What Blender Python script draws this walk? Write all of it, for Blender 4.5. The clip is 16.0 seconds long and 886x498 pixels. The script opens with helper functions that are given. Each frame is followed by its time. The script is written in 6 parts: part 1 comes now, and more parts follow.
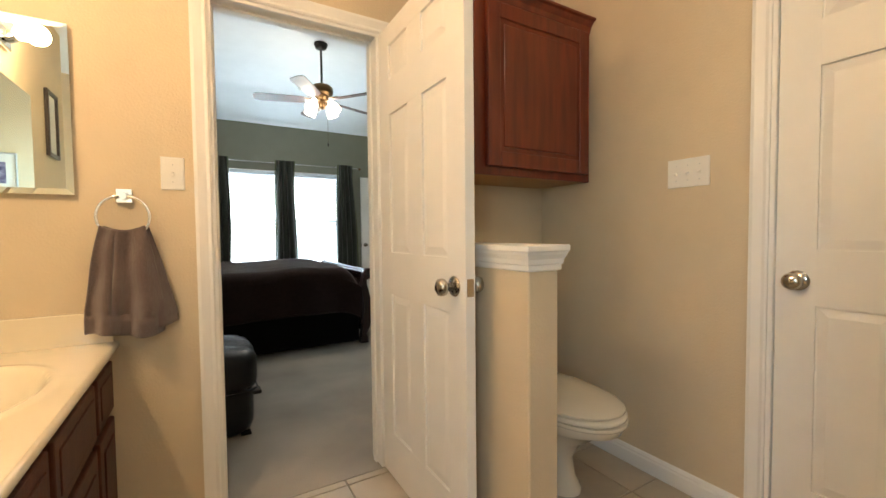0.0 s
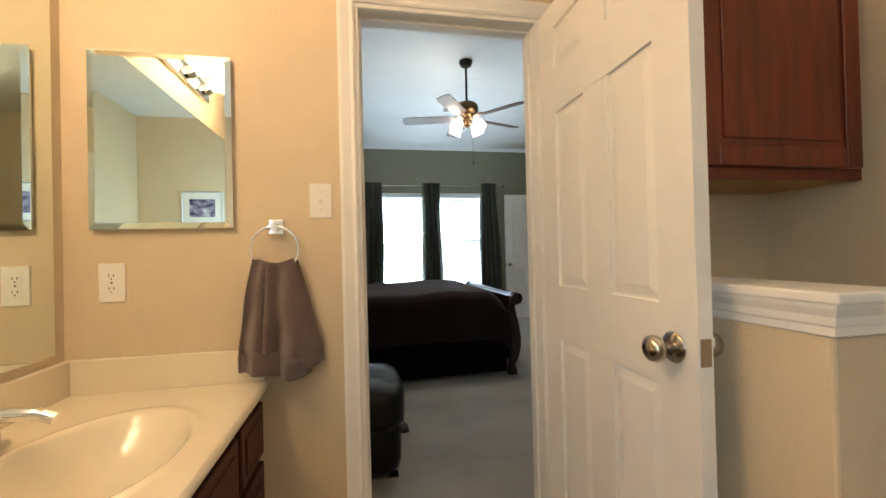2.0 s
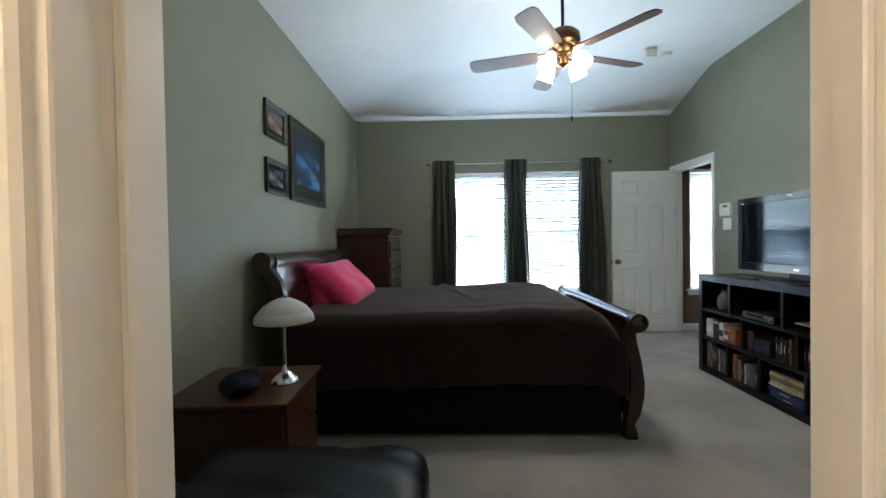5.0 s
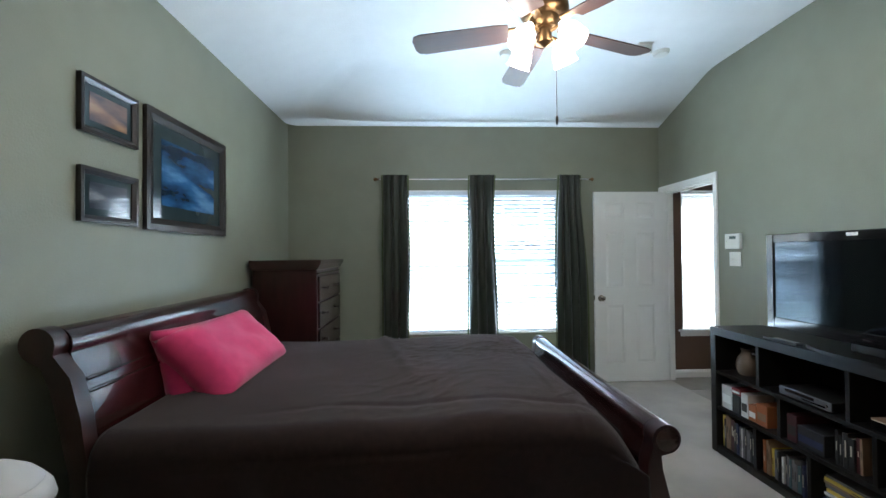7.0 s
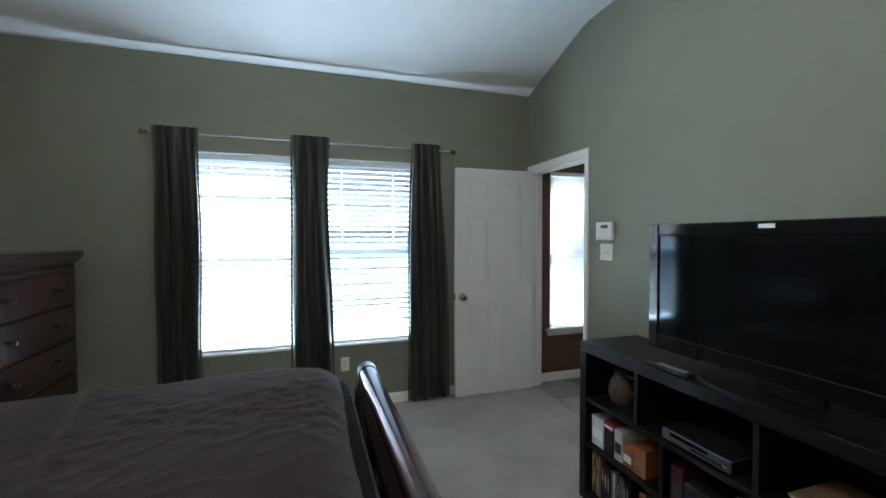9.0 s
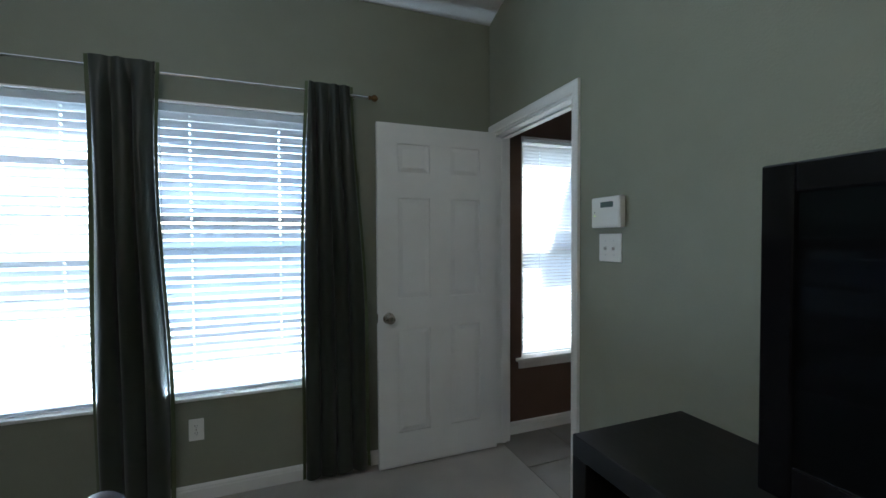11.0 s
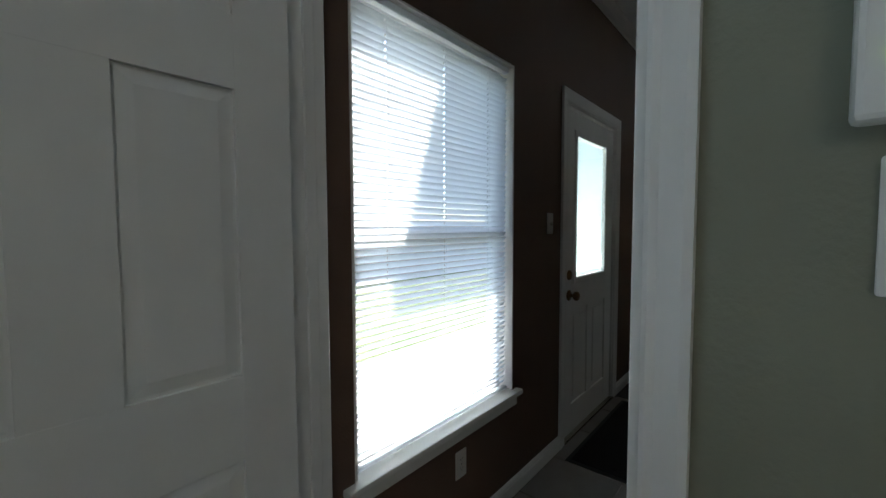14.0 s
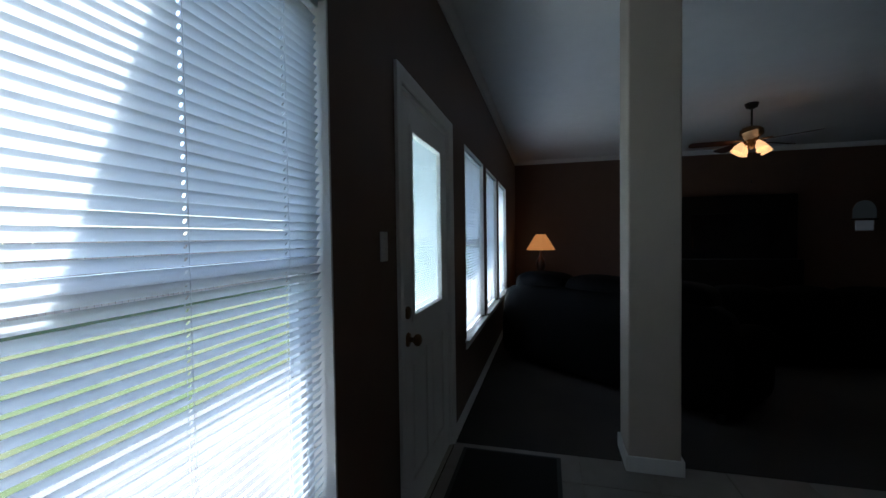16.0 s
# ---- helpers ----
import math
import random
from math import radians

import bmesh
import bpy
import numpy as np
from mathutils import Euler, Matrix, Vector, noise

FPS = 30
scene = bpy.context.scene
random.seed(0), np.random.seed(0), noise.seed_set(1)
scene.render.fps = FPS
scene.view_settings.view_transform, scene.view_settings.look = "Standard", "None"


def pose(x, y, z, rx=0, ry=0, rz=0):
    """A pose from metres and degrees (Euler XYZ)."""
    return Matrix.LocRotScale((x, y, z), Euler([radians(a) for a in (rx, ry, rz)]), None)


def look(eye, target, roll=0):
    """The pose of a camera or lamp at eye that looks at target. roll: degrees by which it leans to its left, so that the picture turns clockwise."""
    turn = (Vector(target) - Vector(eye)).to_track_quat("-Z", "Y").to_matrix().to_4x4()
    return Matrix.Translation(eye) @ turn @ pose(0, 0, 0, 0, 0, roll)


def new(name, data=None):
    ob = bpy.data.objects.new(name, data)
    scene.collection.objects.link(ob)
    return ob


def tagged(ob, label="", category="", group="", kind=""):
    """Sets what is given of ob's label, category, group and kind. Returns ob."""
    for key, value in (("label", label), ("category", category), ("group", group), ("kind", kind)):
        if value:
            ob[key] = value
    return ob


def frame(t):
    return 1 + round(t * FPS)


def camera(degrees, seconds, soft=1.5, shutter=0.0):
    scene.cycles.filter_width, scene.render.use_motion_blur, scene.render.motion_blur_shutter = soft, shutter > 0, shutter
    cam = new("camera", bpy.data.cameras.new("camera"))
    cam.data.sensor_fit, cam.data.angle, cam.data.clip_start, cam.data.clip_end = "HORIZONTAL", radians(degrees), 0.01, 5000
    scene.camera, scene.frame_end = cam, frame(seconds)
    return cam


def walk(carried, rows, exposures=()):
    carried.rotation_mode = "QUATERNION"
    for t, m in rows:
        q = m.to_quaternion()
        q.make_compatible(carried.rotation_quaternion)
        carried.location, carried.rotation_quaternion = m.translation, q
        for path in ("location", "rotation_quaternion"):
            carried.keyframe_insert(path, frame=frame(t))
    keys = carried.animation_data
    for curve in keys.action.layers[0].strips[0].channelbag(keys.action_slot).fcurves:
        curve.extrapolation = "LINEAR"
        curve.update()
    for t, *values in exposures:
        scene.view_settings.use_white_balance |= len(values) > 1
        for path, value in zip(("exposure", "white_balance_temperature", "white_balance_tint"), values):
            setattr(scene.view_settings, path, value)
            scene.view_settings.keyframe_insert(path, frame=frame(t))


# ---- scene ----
cam = camera(94.8, 16.0)
PATH = [
    (0, (0.055, -0.033, 1.085), (1.076, 1.686, 1.008), -0.6),
    (0.5, (0.058, 0.043, 1.079), (0.922, 1.846, 1.021), -1.0),
    (1, (0.053, 0.116, 1.076), (0.755, 1.989, 1.046), -1.4),
    (1.5, (0.067, 0.195, 1.1), (0.607, 2.121, 1.096), -1.7),
    (2, (0.105, 0.312, 1.127), (0.496, 2.273, 1.144), -1.4),
    (2.5, (0.16, 0.492, 1.136), (0.414, 2.476, 1.138), -1.2),
    (3, (0.22, 0.675, 1.164), (0.344, 2.671, 1.169), -1.1),
    (3.5, (0.275, 0.84, 1.157), (0.276, 2.84, 1.148), -1.2),
    (6, (0.483, 1.874, 1.267), (0.426, 3.872, 1.233), -0.9),
    (6.5, (0.531, 2.112, 1.333), (0.518, 4.111, 1.323), -0.8),
    (7, (0.59, 2.352, 1.388), (0.681, 4.35, 1.414), -0.5),
    (7.5, (0.698, 2.605, 1.413), (0.902, 4.594, 1.422), 0.0),
    (8, (0.825, 2.828, 1.434), (1.181, 4.796, 1.415), 0.1),
    (8.5, (0.977, 3.048, 1.428), (1.494, 4.979, 1.382), 0.0),
    (9, (1.193, 3.27, 1.433), (1.815, 5.17, 1.376), -0.1),
    (11.5, (2.044, 4.598, 1.352), (2.814, 6.443, 1.302), -0.4),
    (12, (2.146, 4.9, 1.343), (3.029, 6.693, 1.28), -0.5),
    (12.5, (2.283, 5.175, 1.335), (3.312, 6.887, 1.26), -0.9),
    (13, (2.413, 5.404, 1.322), (3.612, 7.003, 1.235), -1.4),
    (13.5, (2.549, 5.615, 1.315), (3.917, 7.071, 1.209), -1.0),
    (14, (2.69, 5.767, 1.328), (4.216, 7.055, 1.22), -0.2),
    (14.5, (2.88, 5.897, 1.348), (4.526, 7.03, 1.283), -0.5),
    (15, (3.038, 5.995, 1.36), (4.793, 6.953, 1.311), -1.2),
    (15.5, (3.183, 6.086, 1.378), (5.037, 6.835, 1.332), -1.1),
    (16, (3.31, 6.148, 1.377), (5.246, 6.647, 1.321), -0.8),
]
# stops over the clip: the film camera closes down as it turns to the windows
EXPOSURES = [(0, 3.3, 6750, 10), (1.0, 3.22, 6550, 10), (2.0, 3.0, 6550, 10), (3.5, 2.95, 6550, 10), (6.0, 3.5, 5950, 10), (7.0, 3.58, 5950, 10), (8.0, 3.35, 6000, 10), (9.0, 3.05, 6050, 10), (11.5, 2.37, 5950, 10), (12.5, 2.35, 6100, 10), (13.5, 2.1, 6400, 10), (14.5, 2.1, 6050, 10), (15.5, 1.86, 5750, 10), (16.0, 1.55, 5600, 10)]
walk(cam, [(t, look(eye, target, roll)) for t, eye, target, roll in PATH], EXPOSURES)

# ---- world and large lights ----
world = bpy.data.worlds.new("sky")
scene.world = world
world.use_nodes = True
wn = world.node_tree.nodes
sky = wn.new("ShaderNodeTexSky")
sky.sky_type, sky.sun_disc = "NISHITA", False
sky.sun_elevation, sky.sun_rotation = radians(54), radians(26.6)
world.node_tree.links.new(sky.outputs[0], wn["Background"].inputs[0])
wn["Background"].inputs[1].default_value = 0.15


def lamp(name, kind, m, power, colour, size=0.1, size_y=None, spread=180):
    data = bpy.data.lights.new(name, kind)
    data.energy, data.color = power, colour
    if kind == "AREA":
        data.shape, data.size, data.size_y, data.spread = "RECTANGLE", size, size_y or size, radians(spread)
    elif kind == "SUN":
        data.angle = radians(size)
    else:
        data.shadow_soft_size = size
    ob = new(name, data)
    ob.matrix_world = m
    return ob


DAY = (0.66, 0.86, 1.0)
BULB = (1.0, 0.65, 0.37)
lamp("sun", "SUN", look((2.6, 5.2, 8), (0, 0, 0)), 3.6, (1.0, 0.95, 0.88), 0.5)
for wx in (0.71, 1.67):
    lamp("window_daylight", "AREA", pose(wx, 7.25, 1.30, -116), 1.5, DAY, 0.9, 1.55, 130)
    # thin strip added on the sill to throw extra light up at the ceiling
    lamp("sill_fill", "AREA", pose(wx + 0.025, 6.747, 0.572, -150), 1.75, DAY, 0.62, 0.02, 125)
for wx in (6.9, 8.0, 9.1):
    lamp("window_daylight", "AREA", pose(wx, 6.99, 1.34, -118), 0.5, DAY, 0.8, 1.4, 150)
lamp("door_daylight", "AREA", pose(5.45, 6.99, 1.44, -115), 1.3, (0.9, 1.0, 0.95), 0.52, 0.9, 150)
for by in (0.58, 0.80, 1.02):
    lamp("vanity_bulb", "POINT", pose(-0.62, by, 2.10), 1.08, BULB, 0.05)
lamp("dome_bulb", "POINT", pose(1.0, -0.12, 2.36), 0.4, (1.0, 0.80, 0.56), 0.1)
# fill lamp in the added bath window, to make the partition paler
lamp("bath_daylight_fill", "AREA", pose(-0.80, -0.88, 1.45, 0, -90, 0), 1.5, DAY, 0.85, 0.5)
for k in range(4):
    a = radians(35 + 90 * k)
    lamp("fan_bulb", "POINT", pose(1.175 + 0.17 * math.cos(a), 4.275 + 0.17 * math.sin(a), 2.385), 0.34, (1.0, 0.92, 0.82), 0.045)
lamp("living_fan_bulb", "POINT", pose(8.7, 3.9, 2.26), 0.10, (1.0, 0.62, 0.3), 0.06)
lamp("table_lamp_bulb", "POINT", pose(10.6, 6.27, 1.28), 0.13, (1.0, 0.55, 0.22), 0.03)


# ---- materials ----
def material(name, colour, rough=0.6, metal=0.0, vary=0.0, scale=30.0, bump=0.0, bump_scale=200.0, colour2=None, stretch=(1, 1, 1),
             emit=0.0, emit_colour=None, through_light=0.0, spec=0.5, random_tint=0.0, coat=0.0, sheen=0.0, stain=0.0):
    """A procedural surface: two scales of variation in colour, and fine relief."""
    mat = bpy.data.materials.new(name)
    mat.use_nodes = True
    nt = mat.node_tree
    b = nt.nodes["Principled BSDF"]
    b.inputs["Roughness"].default_value, b.inputs["Metallic"].default_value = rough, metal
    b.inputs["Specular IOR Level"].default_value = spec
    b.inputs["Coat Weight"].default_value = coat
    b.inputs["Sheen Weight"].default_value = sheen
    c1 = (*colour, 1)
    b.inputs["Base Color"].default_value = c1
    coord = nt.nodes.new("ShaderNodeTexCoord")
    mapping = nt.nodes.new("ShaderNodeMapping")
    mapping.inputs["Scale"].default_value = stretch
    nt.links.new(coord.outputs["Object"], mapping.inputs[0])
    last = None
    if vary or colour2:
        c2 = (*(colour2 or [c * (1 - vary) for c in colour]), 1)
        n1 = nt.nodes.new("ShaderNodeTexNoise")
        n1.inputs["Scale"].default_value, n1.inputs["Detail"].default_value = scale, 6
        nt.links.new(mapping.outputs[0], n1.inputs["Vector"])
        ramp = nt.nodes.new("ShaderNodeMapRange")
        ramp.inputs["From Min"].default_value, ramp.inputs["From Max"].default_value = 0.32, 0.68
        nt.links.new(n1.outputs[0], ramp.inputs["Value"])
        mix = nt.nodes.new("ShaderNodeMix")
        mix.data_type = "RGBA"
        mix.inputs["A"].default_value, mix.inputs["B"].default_value = c1, c2
        nt.links.new(ramp.outputs[0], mix.inputs["Factor"])
        last = mix.outputs["Result"]
    if stain:
        n2 = nt.nodes.new("ShaderNodeTexNoise")
        n2.inputs["Scale"].default_value, n2.inputs["Detail"].default_value = 1.7, 4
        nt.links.new(coord.outputs["Object"], n2.inputs["Vector"])
        r2 = nt.nodes.new("ShaderNodeMapRange")
        r2.inputs["From Min"].default_value, r2.inputs["From Max"].default_value = 0.35, 0.7
        r2.inputs["To Min"].default_value, r2.inputs["To Max"].default_value = 1.0, 1.0 - stain
        nt.links.new(n2.outputs[0], r2.inputs["Value"])
        m2 = nt.nodes.new("ShaderNodeMix")
        m2.data_type, m2.blend_type = "RGBA", "MULTIPLY"
        m2.inputs["Factor"].default_value = 1.0
        if last:
            nt.links.new(last, m2.inputs["A"])
        else:
            m2.inputs["A"].default_value = c1
        nt.links.new(r2.outputs[0], m2.inputs["B"])
        last = m2.outputs["Result"]
    if random_tint:
        info = nt.nodes.new("ShaderNodeObjectInfo")
        r3 = nt.nodes.new("ShaderNodeMapRange")
        r3.inputs["To Min"].default_value, r3.inputs["To Max"].default_value = 1 - random_tint, 1 + random_tint * 0.3
        nt.links.new(info.outputs["Random"], r3.inputs["Value"])
        m3 = nt.nodes.new("ShaderNodeMix")
        m3.data_type, m3.blend_type = "RGBA", "MULTIPLY"
        m3.inputs["Factor"].default_value = 1.0
        if last:
            nt.links.new(last, m3.inputs["A"])
        else:
            m3.inputs["A"].default_value = c1
        nt.links.new(r3.outputs[0], m3.inputs["B"])
        last = m3.outputs["Result"]
    if last:
        nt.links.new(last, b.inputs["Base Color"])
    if bump:
        nb = nt.nodes.new("ShaderNodeTexNoise")
        nb.inputs["Scale"].default_value, nb.inputs["Detail"].default_value = bump_scale, 3
        nt.links.new(mapping.outputs[0], nb.inputs["Vector"])
        bm_ = nt.nodes.new("ShaderNodeBump")
        bm_.inputs["Strength"].default_value, bm_.inputs["Distance"].default_value = min(1.0, bump), 0.004
        nt.links.new(nb.outputs[0], bm_.inputs["Height"])
        nt.links.new(bm_.outputs[0], b.inputs["Normal"])
    if emit:
        b.inputs["Emission Color"].default_value = (*(emit_colour or colour), 1)
        b.inputs["Emission Strength"].default_value = emit
    if through_light:
        out = nt.nodes["Material Output"]
        tr = nt.nodes.new("ShaderNodeBsdfTranslucent")
        tr.inputs[0].default_value = c1
        mx = nt.nodes.new("ShaderNodeMixShader")
        mx.inputs[0].default_value = through_light
        nt.links.new(b.outputs[0], mx.inputs[1])
        nt.links.new(tr.outputs[0], mx.inputs[2])
        nt.links.new(mx.outputs[0], out.inputs[0])
    return mat


M = {}
M["sage"] = material("sage_wall_paint", (0.262, 0.268, 0.203), 0.5, vary=0.06, scale=6, bump=0.35, bump_scale=130, stain=0.05)
M["beige"] = material("beige_wall_paint", (0.66, 0.55, 0.39), 0.6, vary=0.05, scale=6, bump=0.3, bump_scale=130, stain=0.04)
M["brown"] = material("brown_wall_paint", (0.15, 0.088, 0.06), 0.55, vary=0.08, scale=6, bump=0.35, bump_scale=130, stain=0.06)
M["ceiling"] = material("ceiling_paint", (0.84, 0.85, 0.85), 0.8, vary=0.03, scale=8, bump=0.4, bump_scale=90, stain=0.03)
M["white"] = material("white_gloss_paint", (0.84, 0.83, 0.80), 0.38, vary=0.03, scale=9, bump=0.05, bump_scale=60, stain=0.04)
M["plastic"] = material("white_plastic", (0.80, 0.79, 0.75), 0.35, vary=0.02, scale=20)
M["carpet"] = material("grey_beige_carpet", (0.55, 0.505, 0.455), 0.95, vary=0.22, scale=260, bump=1.0, bump_scale=420, stain=0.3, spec=0.1)
# bedroom carpet darkened: the living room's dimness is put into its colour
M["carpet_living"] = material("dimmed_carpet", (0.075, 0.066, 0.06), 0.95, vary=0.22, scale=260, bump=1.0, bump_scale=420, stain=0.2, spec=0.1)
M["tile"] = material("beige_floor_tile", (0.50, 0.43, 0.34), 0.35, vary=0.15, scale=7, bump=0.08, bump_scale=30, random_tint=0.1)
M["grout"] = material("grey_grout", (0.28, 0.25, 0.21), 0.9, vary=0.2, scale=60, bump=0.3)
M["counter"] = material("cream_cultured_marble", (0.80, 0.72, 0.56), 0.18, vary=0.05, scale=4, stretch=(1, 2, 1), coat=0.4)
M["vanity_wood"] = material("dark_stained_oak", (0.088, 0.026, 0.012), 0.5, spec=0.25, colour2=(0.045, 0.014, 0.008), scale=14, stretch=(6, 6, 0.6), bump=0.15, bump_scale=40)
M["cherry"] = material("cherry_stained_wood", (0.19, 0.030, 0.010), 0.36, colour2=(0.10, 0.015, 0.006), scale=6, stretch=(5, 5, 0.5), bump=0.1, bump_scale=30, coat=0.15)
M["edge_wood"] = material("raw_cabinet_bottom", (0.45, 0.24, 0.08), 0.5, vary=0.25, scale=20, stretch=(0.5, 6, 6))
M["mahogany"] = material("dark_mahogany", (0.042, 0.010, 0.008), 0.27, colour2=(0.020, 0.0055, 0.005), scale=5, stretch=(6, 0.7, 6), bump=0.04, bump_scale=30, coat=0.45)
M["mahogany_up"] = material("dark_mahogany_panel", (0.034, 0.008, 0.007), 0.34, colour2=(0.018, 0.005, 0.0045), scale=5, stretch=(5, 5, 0.6), bump=0.04, bump_scale=30, coat=0.3)
M["black_wood"] = material("black_brown_laminate", (0.0045, 0.004, 0.0038), 0.42, spec=0.3, colour2=(0.007, 0.006, 0.0055), scale=30, stretch=(1, 0.25, 4), bump=0.08, bump_scale=60)
M["honey_wood"] = material("honey_stained_wood", (0.075, 0.027, 0.012), 0.35, vary=0.35, scale=6, stretch=(5, 0.6, 5))
M["fan_wood"] = material("fan_blade_walnut", (0.06, 0.02, 0.011), 0.45, vary=0.4, scale=10, stretch=(0.8, 8, 8), coat=0.2)
M["coverlet"] = material("brown_coverlet", (0.031, 0.0163, 0.0144), 0.9, vary=0.2, scale=40, bump=0.5, bump_scale=300, sheen=0.15, spec=0.13, stain=0.2)
M["black_cloth"] = material("black_bed_skirt", (0.008, 0.007, 0.007), 0.95, vary=0.2, scale=60, bump=0.3, spec=0.1)
M["pink"] = material("pink_cotton", (0.70, 0.05, 0.17), 0.85, vary=0.1, scale=25, bump=0.25, bump_scale=250, sheen=0.3, spec=0.2)
M["curtain"] = material("dark_green_satin", (0.023, 0.0275, 0.0175), 0.36, vary=0.12, scale=14, stretch=(1.5, 1.5, 0.4), bump=0.08, bump_scale=200, through_light=0.05, sheen=0.2)
# paler than the panels: daylight through the edges is partly in this colour
M["curtain2"] = material("olive_satin_lit_edge", (0.10, 0.125, 0.05), 0.42, vary=0.25, scale=30, stretch=(3, 3, 0.4), through_light=0.25, sheen=0.3)
M["slat"] = material("white_blind_slat", (0.72, 0.77, 0.82), 0.45, vary=0.02, scale=30, through_light=0.12)
M["mini_slat"] = material("white_mini_blind_slat", (0.80, 0.84, 0.87), 0.4, vary=0.02, scale=30, through_light=0.34)
M["door_slat"] = material("white_door_blind_slat", (0.85, 0.88, 0.88), 0.4, vary=0.02, scale=30, through_light=0.6)
M["towel"] = material("grey_terry_towel", (0.175, 0.13, 0.12), 1.0, vary=0.3, scale=200, bump=1.0, bump_scale=330, sheen=0.4, spec=0.05)
M["leather"] = material("black_leather", (0.006, 0.0065, 0.008), 0.3, spec=0.3, vary=0.3, scale=25, bump=0.3, bump_scale=170)
M["chrome"] = material("polished_chrome", (0.86, 0.86, 0.86), 0.07, 1.0, vary=0.04, scale=20)
M["nickel"] = material("brushed_nickel", (0.50, 0.46, 0.40), 0.24, 1.0, vary=0.12, scale=40)
M["brass"] = material("antique_brass", (0.22, 0.13, 0.06), 0.34, 1.0, vary=0.3, scale=25)
M["iron"] = material("dark_bronze", (0.05, 0.045, 0.04), 0.4, 0.8, vary=0.2, scale=30)
M["mirror"] = material("mirror_silver", (0.84, 0.92, 0.89), 0.012, 1.0)
M["porcelain"] = material("glazed_porcelain", (0.80, 0.74, 0.62), 0.12, vary=0.02, scale=5, coat=0.5)
M["black_gloss"] = material("black_glossy_plastic", (0.006, 0.006, 0.007), 0.08, vary=0.1, scale=30)
M["black_matt"] = material("black_matt_plastic", (0.01, 0.01, 0.01), 0.5, vary=0.2, scale=60, bump=0.1)
M["silver"] = material("silver_plastic", (0.45, 0.47, 0.50), 0.3, 0.6, vary=0.08, scale=40)
M["screen_grey"] = material("liquid_crystal_display", (0.12, 0.16, 0.15), 0.2)
M["screen_black"] = material("dark_television_screen", (0.004, 0.0045, 0.005), 0.065, vary=0.02, scale=10, spec=0.5)
M["screen_black"].node_tree.nodes["Principled BSDF"].inputs["Specular Tint"].default_value = (0.62, 0.84, 1.0, 1)
M["frame_dark"] = material("dark_picture_frame", (0.018, 0.010, 0.008), 0.32, vary=0.3, scale=20, stretch=(1, 1, 5))
M["bulb_glass"] = material("lit_frosted_glass", (1.0, 0.93, 0.82), 0.4, emit=1.4, emit_colour=(1.0, 0.90, 0.76))
M["bulb_warm"] = material("lit_amber_glass", (0.85, 0.5, 0.22), 0.4, emit=0.4, emit_colour=(1.0, 0.50, 0.20))
M["bulb_vanity"] = material("lit_vanity_globe", (1.0, 0.9, 0.7), 0.4, emit=1.4, emit_colour=(1.0, 0.84, 0.56))
M["shade_lit"] = material("lit_lamp_shade", (0.60, 0.26, 0.08), 0.8, emit=0.13, emit_colour=(1.0, 0.36, 0.09))
M["shade_cloth"] = material("white_glass_shade", (0.60, 0.58, 0.57), 0.35, vary=0.05, scale=8)
M["dark_shade"] = material("dark_blue_fabric", (0.012, 0.012, 0.045), 0.8, vary=0.3, scale=40)
M["mat_rug"] = material("black_door_mat", (0.012, 0.011, 0.011), 0.95, vary=0.4, scale=200, bump=0.8, bump_scale=300)
M["sofa"] = material("black_leather_sofa", (0.0035, 0.0035, 0.004), 0.7, spec=0.06, vary=0.3, scale=14, bump=0.25, bump_scale=120)
M["vinyl"] = material("white_vinyl_frame", (0.78, 0.80, 0.82), 0.4, vary=0.03, scale=20)
M["slot"] = material("dark_slot", (0.03, 0.028, 0.025), 0.6)
M["paper"] = material("white_mat_board", (0.74, 0.75, 0.74), 0.8, vary=0.03, scale=40)
M["concrete"] = material("pale_concrete", (0.30, 0.285, 0.27), 0.85, vary=0.2, scale=5, bump=0.3, bump_scale=80, stain=0.2)
M["grass"] = material("sunlit_lawn", (0.085, 0.13, 0.035), 0.9, colour2=(0.14, 0.14, 0.06), scale=3, bump=0.6, bump_scale=60)
M["siding"] = material("pale_siding", (0.62, 0.60, 0.58), 0.7, vary=0.1, scale=4)
M["fence"] = material("cedar_fence", (0.58, 0.47, 0.41), 0.8, vary=0.35, scale=6, stretch=(4, 4, 0.5), random_tint=0.25)

glass = bpy.data.materials.new("window_glass")
glass.use_nodes = True
gb = glass.node_tree.nodes["Principled BSDF"]
gb.inputs["Transmission Weight"].default_value, gb.inputs["Roughness"].default_value, gb.inputs["IOR"].default_value = 1.0, 0.0, 1.1
gb.inputs["Base Color"].default_value = (0.97, 1.0, 0.99, 1)
M["glass"] = glass


